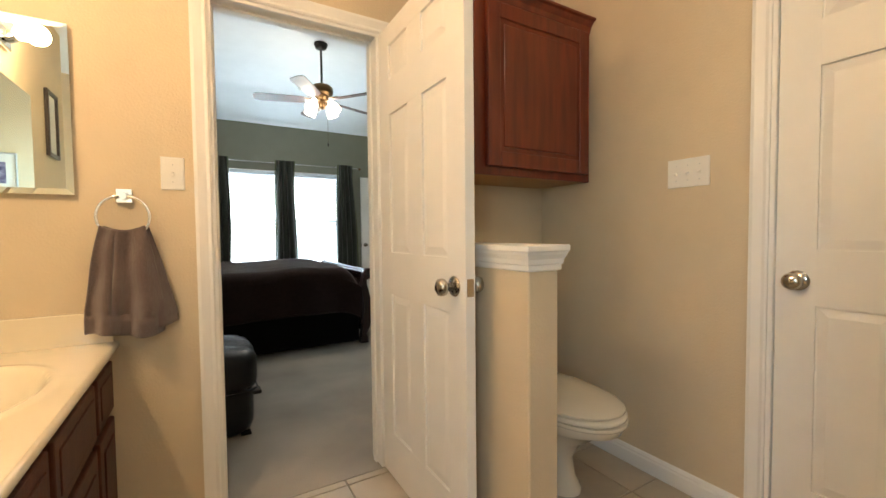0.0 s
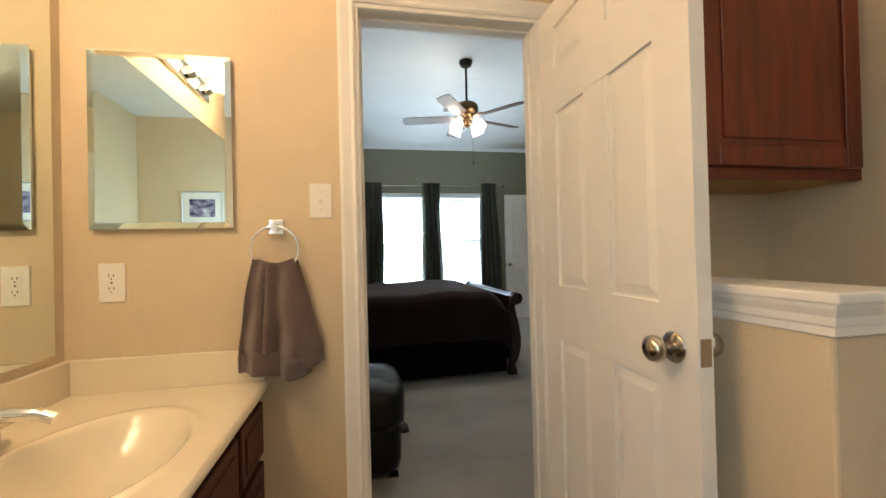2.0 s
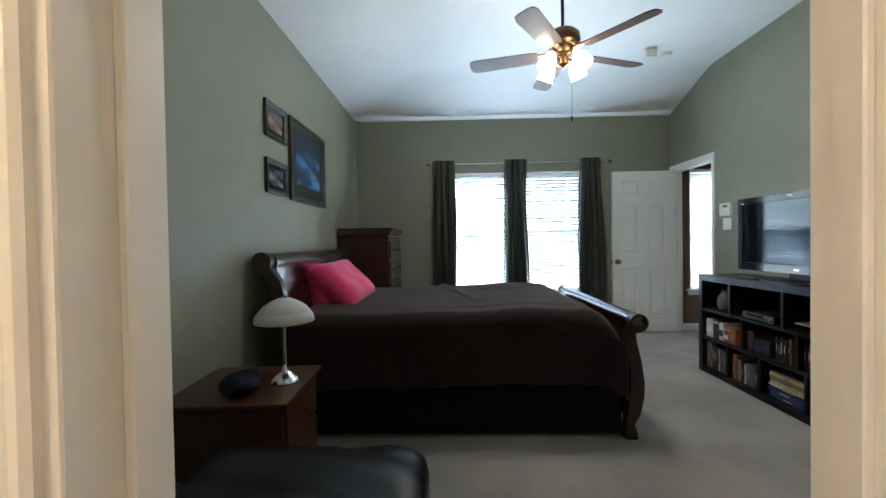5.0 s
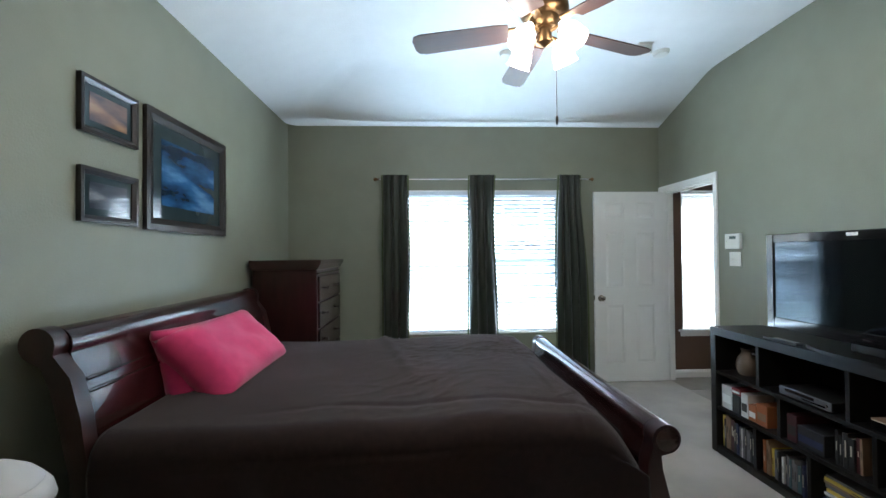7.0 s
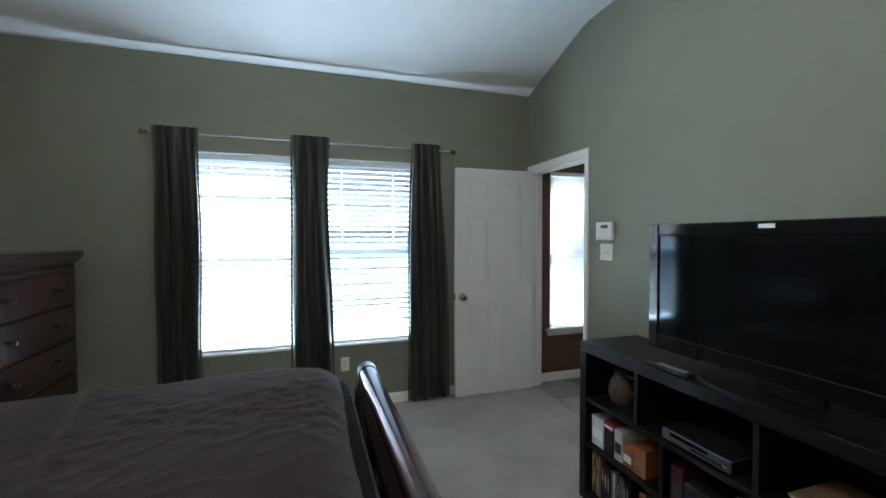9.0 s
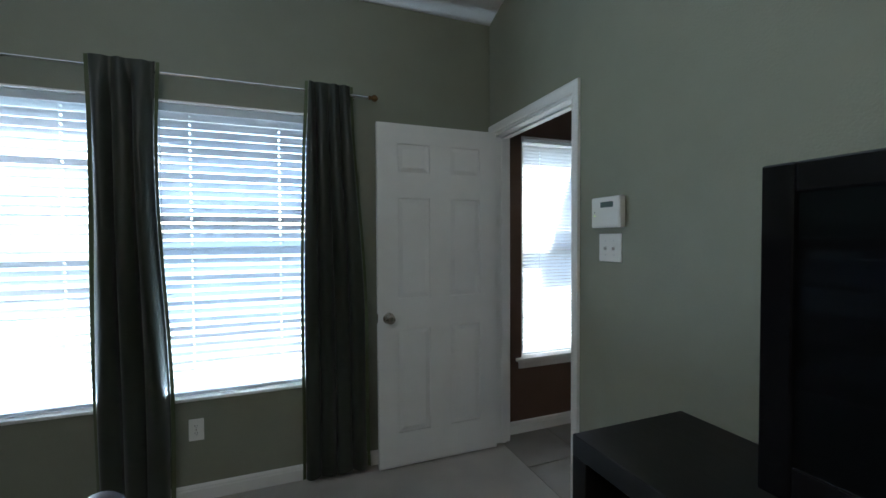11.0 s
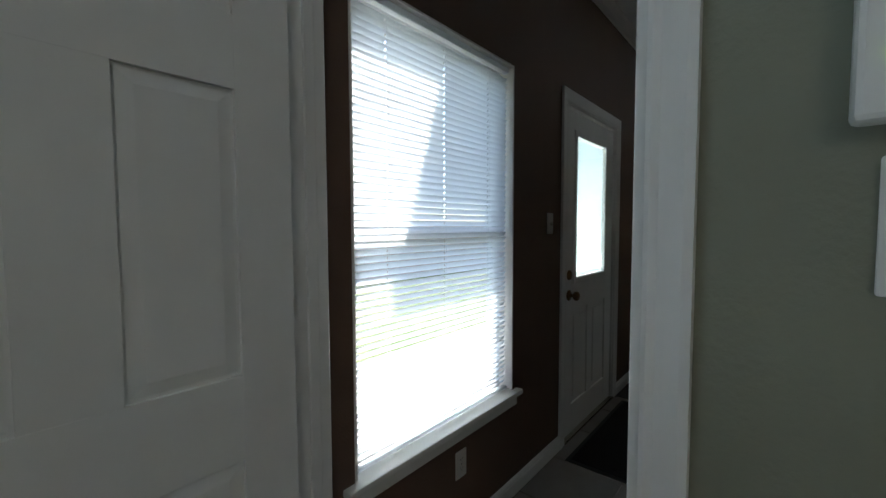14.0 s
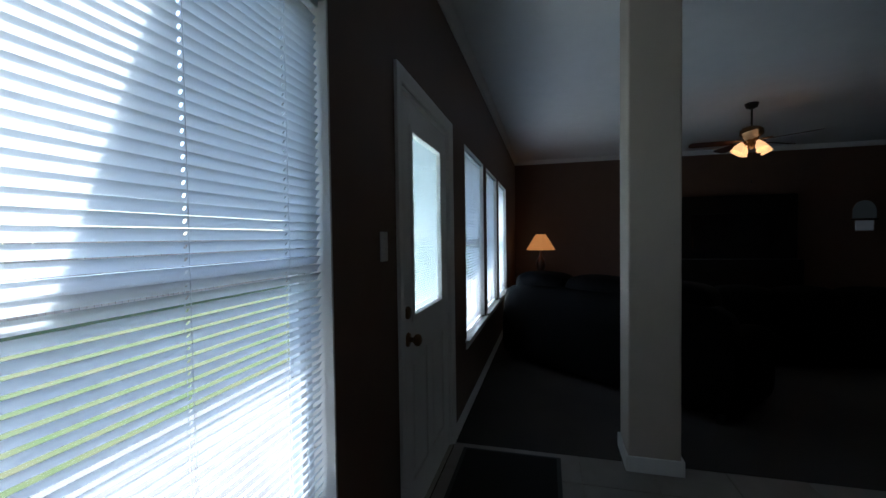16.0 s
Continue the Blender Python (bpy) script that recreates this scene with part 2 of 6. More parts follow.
def picture_material(name, low, high, accent, scale):
    """An abstract painted surface of soft bands between two colours, with patches of a third."""
    mat = bpy.data.materials.new(name)
    mat.use_nodes = True
    nt = mat.node_tree
    b = nt.nodes["Principled BSDF"]
    b.inputs["Roughness"].default_value = 0.035
    b.inputs["Specular IOR Level"].default_value = 0.8
    coord = nt.nodes.new("ShaderNodeTexCoord")
    n = nt.nodes.new("ShaderNodeTexNoise")
    n.inputs["Scale"].default_value, n.inputs["Detail"].default_value = scale, 5
    mp = nt.nodes.new("ShaderNodeMapping")
    mp.inputs["Scale"].default_value = (1, 0.45, 1.6)
    nt.links.new(coord.outputs["Object"], mp.inputs[0])
    nt.links.new(mp.outputs[0], n.inputs["Vector"])
    ramp = nt.nodes.new("ShaderNodeValToRGB")
    ramp.color_ramp.elements[0].position, ramp.color_ramp.elements[0].color = 0.36, (*low, 1)
    ramp.color_ramp.elements[1].position, ramp.color_ramp.elements[1].color = 0.56, (*high, 1)
    e = ramp.color_ramp.elements.new(0.68)
    e.color = (*accent, 1)
    nt.links.new(n.outputs[0], ramp.inputs[0])
    nt.links.new(ramp.outputs[0], b.inputs["Base Color"])
    return mat


M["art_sea"] = picture_material("blue_seascape", (0.008, 0.02, 0.045), (0.03, 0.10, 0.22), (0.10, 0.22, 0.38), 6)
M["art_sunset"] = picture_material("sunset_print", (0.06, 0.05, 0.06), (0.22, 0.12, 0.09), (0.35, 0.2, 0.12), 9)
M["art_night"] = picture_material("grey_print", (0.03, 0.035, 0.05), (0.10, 0.11, 0.13), (0.3, 0.3, 0.32), 9)
M["art_flower"] = picture_material("blue_flower_print", (0.03, 0.035, 0.10), (0.30, 0.28, 0.42), (0.6, 0.6, 0.68), 14)


# ---- mesh helpers ----
def box_bm(x0, y0, z0, x1, y1, z1, bevel=0.0, bm=None, seg=1):
    """A box, with its edges rounded off."""
    own = bm is None
    bm = bm or bmesh.new()
    r = bmesh.ops.create_cube(bm, size=1, matrix=Matrix.Translation(((x0 + x1) / 2, (y0 + y1) / 2, (z0 + z1) / 2)) @ Matrix.Diagonal((x1 - x0, y1 - y0, z1 - z0, 1)))
    if bevel:
        es = list({e for v in r["verts"] for e in v.link_edges})
        bmesh.ops.bevel(bm, geom=es, offset=bevel, segments=seg, affect="EDGES", profile=0.5)
    return bm


def turned_bm(profile, n=24, bm=None, m=None):
    """A body of revolution round z from (radius, height) pairs."""
    bm = bm or bmesh.new()
    rings = []
    for r, z in profile:
        ring = []
        for k in range(n):
            a = 2 * math.pi * k / n
            v = Vector((r * math.cos(a), r * math.sin(a), z))
            ring.append(bm.verts.new(m @ v if m else v))
        rings.append(ring)
    for a, b in zip(rings, rings[1:]):
        for k in range(n):
            bm.faces.new((a[k], a[(k + 1) % n], b[(k + 1) % n], b[k]))
    bm.faces.new(rings[0][::-1])
    bm.faces.new(rings[-1])
    return bm


def tube_bm(points, radius, n=10, bm=None, closed=False):
    """A round bar along a line of points."""
    bm = bm or bmesh.new()
    pts = [Vector(p) for p in points]
    rings = []
    count = len(pts)
    for i, p in enumerate(pts):
        a = pts[(i - 1) % count] if closed or i else p
        b = pts[(i + 1) % count] if closed or i < count - 1 else p
        d = (b - a).normalized()
        q = d.to_track_quat("Z", "Y")
        r = radius[i] if isinstance(radius, (list, tuple)) else radius
        rings.append([bm.verts.new(p + q @ Vector((r * math.cos(2 * math.pi * k / n), r * math.sin(2 * math.pi * k / n), 0))) for k in range(n)])
    pairs = list(zip(rings, rings[1:])) + ([(rings[-1], rings[0])] if closed else [])
    for a, b in pairs:
        for k in range(n):
            bm.faces.new((a[k], a[(k + 1) % n], b[(k + 1) % n], b[k]))
    if not closed:
        bm.faces.new(rings[0][::-1])
        bm.faces.new(rings[-1])
    return bm


def extrude_bm(outline, axis, a, b, bm=None):
    """A closed outline of (u, v) pairs drawn out along an axis: 'x' uses (y, z), 'y' uses (x, z), 'z' uses (x, y)."""
    bm = bm or bmesh.new()
    put = {"x": lambda u, v, w: (w, u, v), "y": lambda u, v, w: (u, w, v), "z": lambda u, v, w: (u, v, w)}[axis]
    r0 = [bm.verts.new(put(u, v, a)) for u, v in outline]
    r1 = [bm.verts.new(put(u, v, b)) for u, v in outline]
    n = len(outline)
    for k in range(n):
        bm.faces.new((r0[k], r0[(k + 1) % n], r1[(k + 1) % n], r1[k]))
    bm.faces.new(r0[::-1])
    bm.faces.new(r1)
    return bm


def sheet_bm(f, nu, nv, thick=0.0):
    """A sheet whose points are f(u, v), u and v from 0 to 1, given some thickness."""
    bm = bmesh.new()
    g = [[bm.verts.new(f(i / nu, j / nv)) for j in range(nv + 1)] for i in range(nu + 1)]
    for i in range(nu):
        for j in range(nv):
            bm.faces.new((g[i][j], g[i + 1][j], g[i + 1][j + 1], g[i][j + 1]))
    if thick:
        bm.normal_update()
        h = [[bm.verts.new(v_.co - v_.normal * thick) for v_ in row] for row in g]
        for i in range(nu):
            for j in range(nv):
                bm.faces.new((h[i][j], h[i][j + 1], h[i + 1][j + 1], h[i + 1][j]))
        for i in range(nu):
            bm.faces.new((g[i + 1][0], g[i][0], h[i][0], h[i + 1][0]))
            bm.faces.new((g[i][nv], g[i + 1][nv], h[i + 1][nv], h[i][nv]))
        for j in range(nv):
            bm.faces.new((g[0][j], g[0][j + 1], h[0][j + 1], h[0][j]))
            bm.faces.new((g[nu][j + 1], g[nu][j], h[nu][j], h[nu][j + 1]))
    return bm


def mesh_of(name, bm, mat, smooth=None):
    bmesh.ops.recalc_face_normals(bm, faces=bm.faces)
    me = bpy.data.meshes.new(name)
    bm.to_mesh(me)
    bm.free()
    if mat:
        me.materials.append(M[mat])
    if smooth:
        for p in me.polygons:
            p.use_smooth = True
        me.set_sharp_from_angle(angle=radians(smooth))
    return me


def part(name, bm, mat, parent=None, label="", smooth=None, m=None):
    ob = new(name, mesh_of(name, bm, mat, smooth))
    if parent:
        ob.parent = parent
    if m:
        ob.matrix_basis = m
    if label:
        ob["label"] = label
    return ob


def thing(name, m, label, category, group="", kind=""):
    ob = new(name)
    ob.empty_display_size = 0.1
    ob.matrix_basis = m
    return tagged(ob, label, category, group, kind)


def solid(name, bm, mat, label, category, m=None, group="", kind="", smooth=None):
    return tagged(part(name, bm, mat, None, "", smooth, m), label, category, group, kind)


# ---- large structure ----
def wall(name, axis, f0, f1, a0, a1, z1, holes, mat, label, z0=0.0):
    """A straight wall between two faces f0 and f1, along a0..a1, with openings (b0, b1, za, zb) cut through it."""
    bm = bmesh.new()
    us = sorted({a0, a1, *[h[0] for h in holes], *[h[1] for h in holes]})
    for u0, u1 in zip(us, us[1:]):
        cut = sorted([(h[2], h[3]) for h in holes if h[0] <= u0 + 1e-6 and h[1] >= u1 - 1e-6])
        z = z0
        for za, zb in cut + [(z1, z1)]:
            if za > z + 1e-6:
                if axis == "y":
                    box_bm(u0, f0, z, u1, f1, za, bm=bm)
                else:
                    box_bm(f0, u0, z, f1, u1, za, bm=bm)
            z = zb
    bmesh.ops.remove_doubles(bm, verts=bm.verts[:], dist=1e-5)
    return solid(name, bm, mat, label, "wall", kind="structure")


LW, RW, FW, NW = -0.85, 3.19, 6.74, 1.83          # bedroom faces
B_L, B_R, B_N, B_S = -0.76, 1.76, 1.71, -1.30      # bathroom faces
LIV_N, LIV_E, LIV_S, LIV_C = 6.77, 11.5, 0.6, 2.85
BATH_DOOR = (0.09, 0.77, 0.0, 1.985)
BED_DOOR = (5.884, 6.705, 0.0, 2.05)
WIN1, WIN2 = (0.26, 1.15, 0.54, 2.08), (1.22, 2.12, 0.54, 2.08)
WIN3 = (3.45, 4.40, 0.53, 2.08)
DOOR4 = (5.00, 5.90, 0.0, 2.06)
WINS = [(6.42, 7.36, 0.58, 2.10), (7.56, 8.44, 0.58, 2.10), (8.64, 9.60, 0.58, 2.10)]

wall("wall_bedroom_north", "y", FW, FW + 0.17, LW - 0.12, RW + 0.06, 3.2, [WIN1, WIN2], "sage", "sage green painted wall with two windows")
wall("wall_living_north", "y", LIV_N, LIV_N + 0.14, RW + 0.06, LIV_E + 0.12, 3.2, [WIN3, DOOR4, *WINS], "brown", "dark brown painted wall with windows and a door")
wall("wall_bedroom_west", "x", LW - 0.12, LW, NW - 0.06, FW, 3.2, [], "sage", "sage green painted wall hung with pictures")
wall("wall_bedroom_east", "x", RW, RW + 0.06, NW - 0.06, FW, 3.2, [BED_DOOR], "sage", "sage green painted wall with a doorway")
wall("wall_living_west", "x", RW + 0.06, RW + 0.12, LIV_S, LIV_N, 3.2, [BED_DOOR], "brown", "dark brown painted wall with a doorway")
wall("wall_bedroom_south", "y", NW - 0.06, NW, LW, RW, 3.2, [BATH_DOOR], "sage", "sage green painted wall with a doorway")
wall("wall_bathroom_north", "y", B_N, NW - 0.06, B_L - 0.1, B_R + 0.12, 2.6, [BATH_DOOR], "beige", "warm beige painted wall with a doorway")
wall("wall_bathroom_west", "x", B_L - 0.1, B_L, B_S - 0.1, B_N, 2.6, [(-1.15, -0.61, 1.0, 1.9)], "beige", "warm beige painted wall above the vanity")
wall("wall_bathroom_east", "x", B_R, B_R + 0.12, B_S - 0.1, B_N, 2.6, [(-0.13, 0.615, 0.0, 2.04)], "beige", "warm beige painted wall with a closet door")
wall("wall_bathroom_south", "y", B_S - 0.1, B_S, B_L, B_R, 2.6, [], "beige", "beige painted wall behind the bathroom")
wall("wall_living_east", "x", LIV_E, LIV_E + 0.12, LIV_S, LIV_N, 3.2, [], "brown", "dark brown painted far wall")
wall("wall_living_south", "y", LIV_S - 0.12, LIV_S, RW + 0.06, LIV_E + 0.12, 3.2, [], "brown", "dark brown painted wall")

# floors
solid("floor_bedroom", box_bm(LW - 0.1, NW - 0.12, -0.12, RW + 0.06, FW + 0.1, 0.0), "carpet", "grey beige cut pile carpet, slightly trodden", "floor", kind="structure")
solid("floor_living", box_bm(5.95, LIV_S - 0.1, -0.12, LIV_E + 0.1, LIV_N + 0.1, 0.0), "carpet_living", "living room carpet, darkened to stand for the dim room", "floor", kind="structure")
bath_floor = solid("floor_bathroom", box_bm(B_L - 0.05, B_S - 0.05, -0.12, B_R + 0.05, NW - 0.12, -0.006), "grout", "beige square floor tiles with grey grout", "floor", kind="structure")
entry_floor = solid("floor_entry", box_bm(RW + 0.06, LIV_S - 0.05, -0.12, 5.95, LIV_N + 0.05, -0.006), "grout", "pale square floor tiles with grey grout", "floor", kind="structure")

# ceilings
bm = bmesh.new()
v = [bm.verts.new(p) for p in ((LW, NW - 0.06, 2.79), (LW, FW, 2.77), (RW, FW, 2.77), (RW, 5.90, 3.05), (-0.02, 5.90, 3.05), (-0.02, NW - 0.06, 3.05), (RW, NW - 0.06, 3.05))]
bm.faces.new((v[0], v[5], v[4], v[1]))
bm.faces.new((v[1], v[4], v[3], v[2]))
bm.faces.new((v[5], v[6], v[3], v[4]))
bmesh.ops.bevel(bm, geom=[e for e in bm.edges if len(e.link_faces) == 2], offset=0.09, segments=4, affect="EDGES", profile=0.5)
for f in bm.faces:
    f.normal_flip() if f.normal.z > 0 else None
solid("ceiling_bedroom", bm, "ceiling", "white textured vaulted ceiling with sloped edges", "ceiling", kind="structure", smooth=30)
solid("ceiling_bedroom_deck", box_bm(LW - 0.12, NW - 0.12, 3.2, RW + 0.12, FW + 0.17, 3.3), "ceiling", "roof deck above the vaulted ceiling", "ceiling", kind="structure")
solid("ceiling_living", box_bm(RW + 0.06, LIV_S - 0.1, LIV_C, LIV_E + 0.1, LIV_N + 0.1, LIV_C + 0.1), "ceiling", "white textured flat ceiling", "ceiling", kind="structure")
solid("ceiling_bathroom", box_bm(B_L - 0.1, B_S - 0.1, 2.50, B_R + 0.12, B_N + 0.03, 2.60), "ceiling", "white flat bathroom ceiling", "ceiling", kind="structure")


# trim
def trim(name, bm, label, mat="white"):
    return solid(name, bm, mat, label, "trim", kind="structure")


def base_profile(h=0.085, d=0.014):
    return [(0, 0), (d, 0), (d, h * 0.68), (d * 0.72, h * 0.76), (d * 0.72, h * 0.84), (d * 0.35, h * 0.95), (0, h)]


def baseboard(axis, face, sign, a, b):
    """A moulded skirting board on a wall face; sign says to which side it stands out."""
    pts = [(face + sign * u, w) for u, w in base_profile()]
    return trim("baseboard", extrude_bm(pts, "x" if axis == "y" else "y", a, b), "white moulded skirting board at the foot of the wall")


baseboard("y", FW, -1, LW, RW)
baseboard("x", LW, 1, NW, FW)
baseboard("x", RW, -1, NW, 5.845)
baseboard("y", NW, 1, LW, 0.02)
baseboard("y", NW, 1, 0.84, RW)
baseboard("y", LIV_N, -1, RW + 0.12, 4.93)
baseboard("y", LIV_N, -1, 5.97, LIV_E)
baseboard("x", LIV_E, -1, LIV_S, LIV_N)
baseboard("x", RW + 0.12, 1, LIV_S, 5.845)
baseboard("x", B_R, -1, 0.67, B_N)
baseboard("y", B_N, -1, 0.98, B_R)
baseboard("y", B_N, -1, -0.2, 0.03)
for nm, y0, y1, x0, x1 in (("north", LIV_N - 0.07, LIV_N, RW + 0.12, LIV_E), ("east", LIV_S, LIV_N, LIV_E - 0.07, LIV_E)):
    if nm == "north":
        b_ = extrude_bm([(y1, LIV_C - 0.075), (y1 - 0.012, LIV_C - 0.075), (y1 - 0.02, LIV_C - 0.05), (y1 - 0.05, LIV_C - 0.02), (y1 - 0.06, LIV_C - 0.001), (y1, LIV_C - 0.001)], "x", x0, x1)
    else:
        b_ = extrude_bm([(x1, LIV_C - 0.075), (x1 - 0.012, LIV_C - 0.075), (x1 - 0.02, LIV_C - 0.05), (x1 - 0.05, LIV_C - 0.02), (x1 - 0.06, LIV_C - 0.001), (x1, LIV_C - 0.001)], "y", y0, y1)
    trim("crown_moulding", b_, "white crown moulding under the living room ceiling", "ceiling")


def casing_profile(w=0.062, d=0.016):
    return [(0, 0), (0, d * 0.5), (w * 0.12, d * 0.75), (w * 0.3, d * 0.62), (w * 0.55, d * 0.8), (w * 0.8, d), (w, d * 0.95), (w, 0)]


def door_frame(name, axis, face0, face1, hole, sides, label, w=0.062, widths=None):
    """Jambs, head and mitred casings round a doorway; sides: the faces that carry a casing (-1 low face, 1 high face)."""
    b0, b1, _, zt = hole
    root = thing(name, Matrix(), label, "door frame", kind="structure")
    t = 0.02

    def put(u0, f0, z0, u1, f1, z1):
        return box_bm(u0, f0, z0, u1, f1, z1, 0.002) if axis == "y" else box_bm(f0, u0, z0, f1, u1, z1, 0.002)

    part("jamb", put(b0, face0, 0, b0 + t, face1, zt - t), "white", root)
    part("jamb", put(b1 - t, face0, 0, b1, face1, zt - t), "white", root)
    part("jamb_head", put(b0, face0, zt - t, b1, face1, zt), "white", root)
    mid = (face0 + face1) / 2
    part("door_stop", put(b0 + t, mid - 0.005, 0, b0 + t + 0.01, mid + 0.025, zt - t - 0.01), "white", root)
    part("door_stop", put(b1 - t - 0.01, mid - 0.005, 0, b1 - t, mid + 0.025, zt - t - 0.01), "white", root)
    part("door_stop", put(b0 + t, mid - 0.005, zt - t - 0.01, b1 - t, mid + 0.025, zt - t), "white", root)
    w0, w1 = widths or (w, w)
    for s in sides:
        f = face0 if s < 0 else face1
        for kind in ("l", "r", "t"):
            ww = w0 if kind == "l" else w1 if kind == "r" else w
            prof = casing_profile(ww)
            bm = bmesh.new()
            rings = []
            for end in (0, 1):
                ring = []
                for u, d in prof:
                    dd = f + s * d
                    if kind == "t":
                        a = (b0 + 0.006 - u * w0 / w) if end == 0 else (b1 - 0.006 + u * w1 / w)
                        p = (a, dd, zt - 0.006 + u)
                    else:
                        z = 0.0 if end == 0 else zt - 0.006 + u * w / ww
                        p = ((b0 + 0.006 - u) if kind == "l" else (b1 - 0.006 + u), dd, z)
                    ring.append(bm.verts.new(p if axis == "y" else (p[1], p[0], p[2])))
                rings.append(ring)
            n = len(prof)
            for k in range(n):
                bm.faces.new((rings[0][k], rings[0][(k + 1) % n], rings[1][(k + 1) % n], rings[1][k]))
            bm.faces.new(rings[0][::-1])
            bm.faces.new(rings[1])
            part("casing", bm, "white", root)
    return root


def knob_parts(parent, x, z, t, mat="nickel", both=True):
    """A round knob on its rose, on one or both faces of a door leaf of thickness t."""
    for s in ((1, -1) if both else (-1,)):
        m = pose(x, s * t / 2, z, -90 * s)
        prof = [(0.001, 0.0), (0.032, 0.0), (0.034, 0.004), (0.030, 0.009), (0.013, 0.011), (0.011, 0.026), (0.016, 0.032), (0.026, 0.040),
                (0.0285, 0.050), (0.026, 0.060), (0.016, 0.0665), (0.001, 0.068)]
        part("knob", turned_bm(prof, 20), mat, parent, "round brushed nickel knob", 50, m)


def panel_door(name, m, width, height, label, knob_z=0.92, t=0.035, hinge_side=1, k_=0.995):
    """A white six-panel leaf. Its hinge edge stands at the origin and the leaf runs along +x."""
    root = thing(name, m, label, "door", kind="structure")
    st, mu = width * 0.155, width * 0.172
    z0 = 0.012
    rows = [(0.215 * k_, 0.838 * k_), (1.022 * k_, 1.617 * k_), (1.765 * k_, min(1.938 * k_, height - 0.085))]
    cols = [(st, (width - mu) / 2), ((width + mu) / 2, width - st)]
    bm = bmesh.new()
    core = t / 2 - 0.0095
    box_bm(0.004, -core, z0 + 0.004, width - 0.004, core, height - 0.004, bm=bm)
    part("leaf", bm, "white", root)
    h = t / 2
    part("stile", box_bm(0, -h, z0, st, h, height, 0.0005), "white", root)
    part("stile", box_bm(width - st, -h, z0, width, h, height, 0.0005), "white", root)
    zs = [z0] + [q for r in rows for q in r] + [height]
    for a, b in zip(zs[0::2], zs[1::2]):
        part("rail", box_bm(st - 0.001, -h + 0.0004, a, width - st + 0.001, h - 0.0004, b, 0.0005), "white", root)
    for r in rows:
        part("mullion", box_bm(cols[0][1], -h + 0.0008, r[0] - 0.001, cols[1][0], h - 0.0008, r[1] + 0.001, 0.0005), "white", root)
    for a, b in rows:
        for c, d in cols:
            bm = bmesh.new()
            for s in (1, -1):
                i0, i1 = 0.006, 0.032
                q0 = [(c + i0, a + i0), (d - i0, a + i0), (d - i0, b - i0), (c + i0, b - i0)]
                q1 = [(c + i1, a + i1), (d - i1, a + i1), (d - i1, b - i1), (c + i1, b - i1)]
                v0 = [bm.verts.new((x, s * (core + 0.0004), z)) for x, z in q0]
                v1 = [bm.verts.new((x, s * (h - 0.0025), z)) for x, z in q1]
                for k in range(4):
                    bm.faces.new((v0[k], v0[(k + 1) % 4], v1[(k + 1) % 4], v1[k]))
                bm.faces.new(v1)
                bm.faces.new(v0[::-1])
            part("panel", bm, "white", root)
    knob_parts(root, width - 0.062, knob_z, t)
    part("latch_plate", box_bm(width - 0.001, -0.0125, knob_z - 0.028, width + 0.0015, 0.0125, knob_z + 0.028, 0.0004), "nickel", root, "small brushed nickel latch plate")
    for hz in (0.25, 1.05, height - 0.22):
        part("hinge", tube_bm([(-0.004, hinge_side * (h + 0.004), hz - 0.045), (-0.004, hinge_side * (h + 0.004), hz + 0.045)], 0.006, 8), "nickel", root)
    return root


door_frame("door_frame_bathroom", "y", B_N, NW, BATH_DOOR, (-1, 1), "white painted doorway casing between bathroom and bedroom", 0.056)
panel_door("door_bathroom", pose(0.775, 1.693, 0, 0, 0, -90.6), 0.69, 1.965, "white six-panel door standing open against the half wall", 0.915, hinge_side=1, k_=0.984)
door_frame("door_frame_bedroom", "x", RW, RW + 0.12, BED_DOOR, (-1, 1), "white painted doorway casing in the bedroom wall", 0.058, (0.05, 0.03))
panel_door("door_bedroom", pose(3.182, 6.652, 0, 0, 0, 180), 0.772, 2.044, "white six-panel door standing open along the window wall", 0.905, hinge_side=-1)
door_frame("door_frame_closet", "x", B_R, B_R + 0.12, (-0.13, 0.615, 0.0, 2.04), (-1,), "white painted casing round the closet door", 0.056)
panel_door("door_closet", pose(B_R + 0.03, -0.108, 0, 0, 0, 90), 0.70, 2.015, "white six-panel closet door, closed", 0.915)


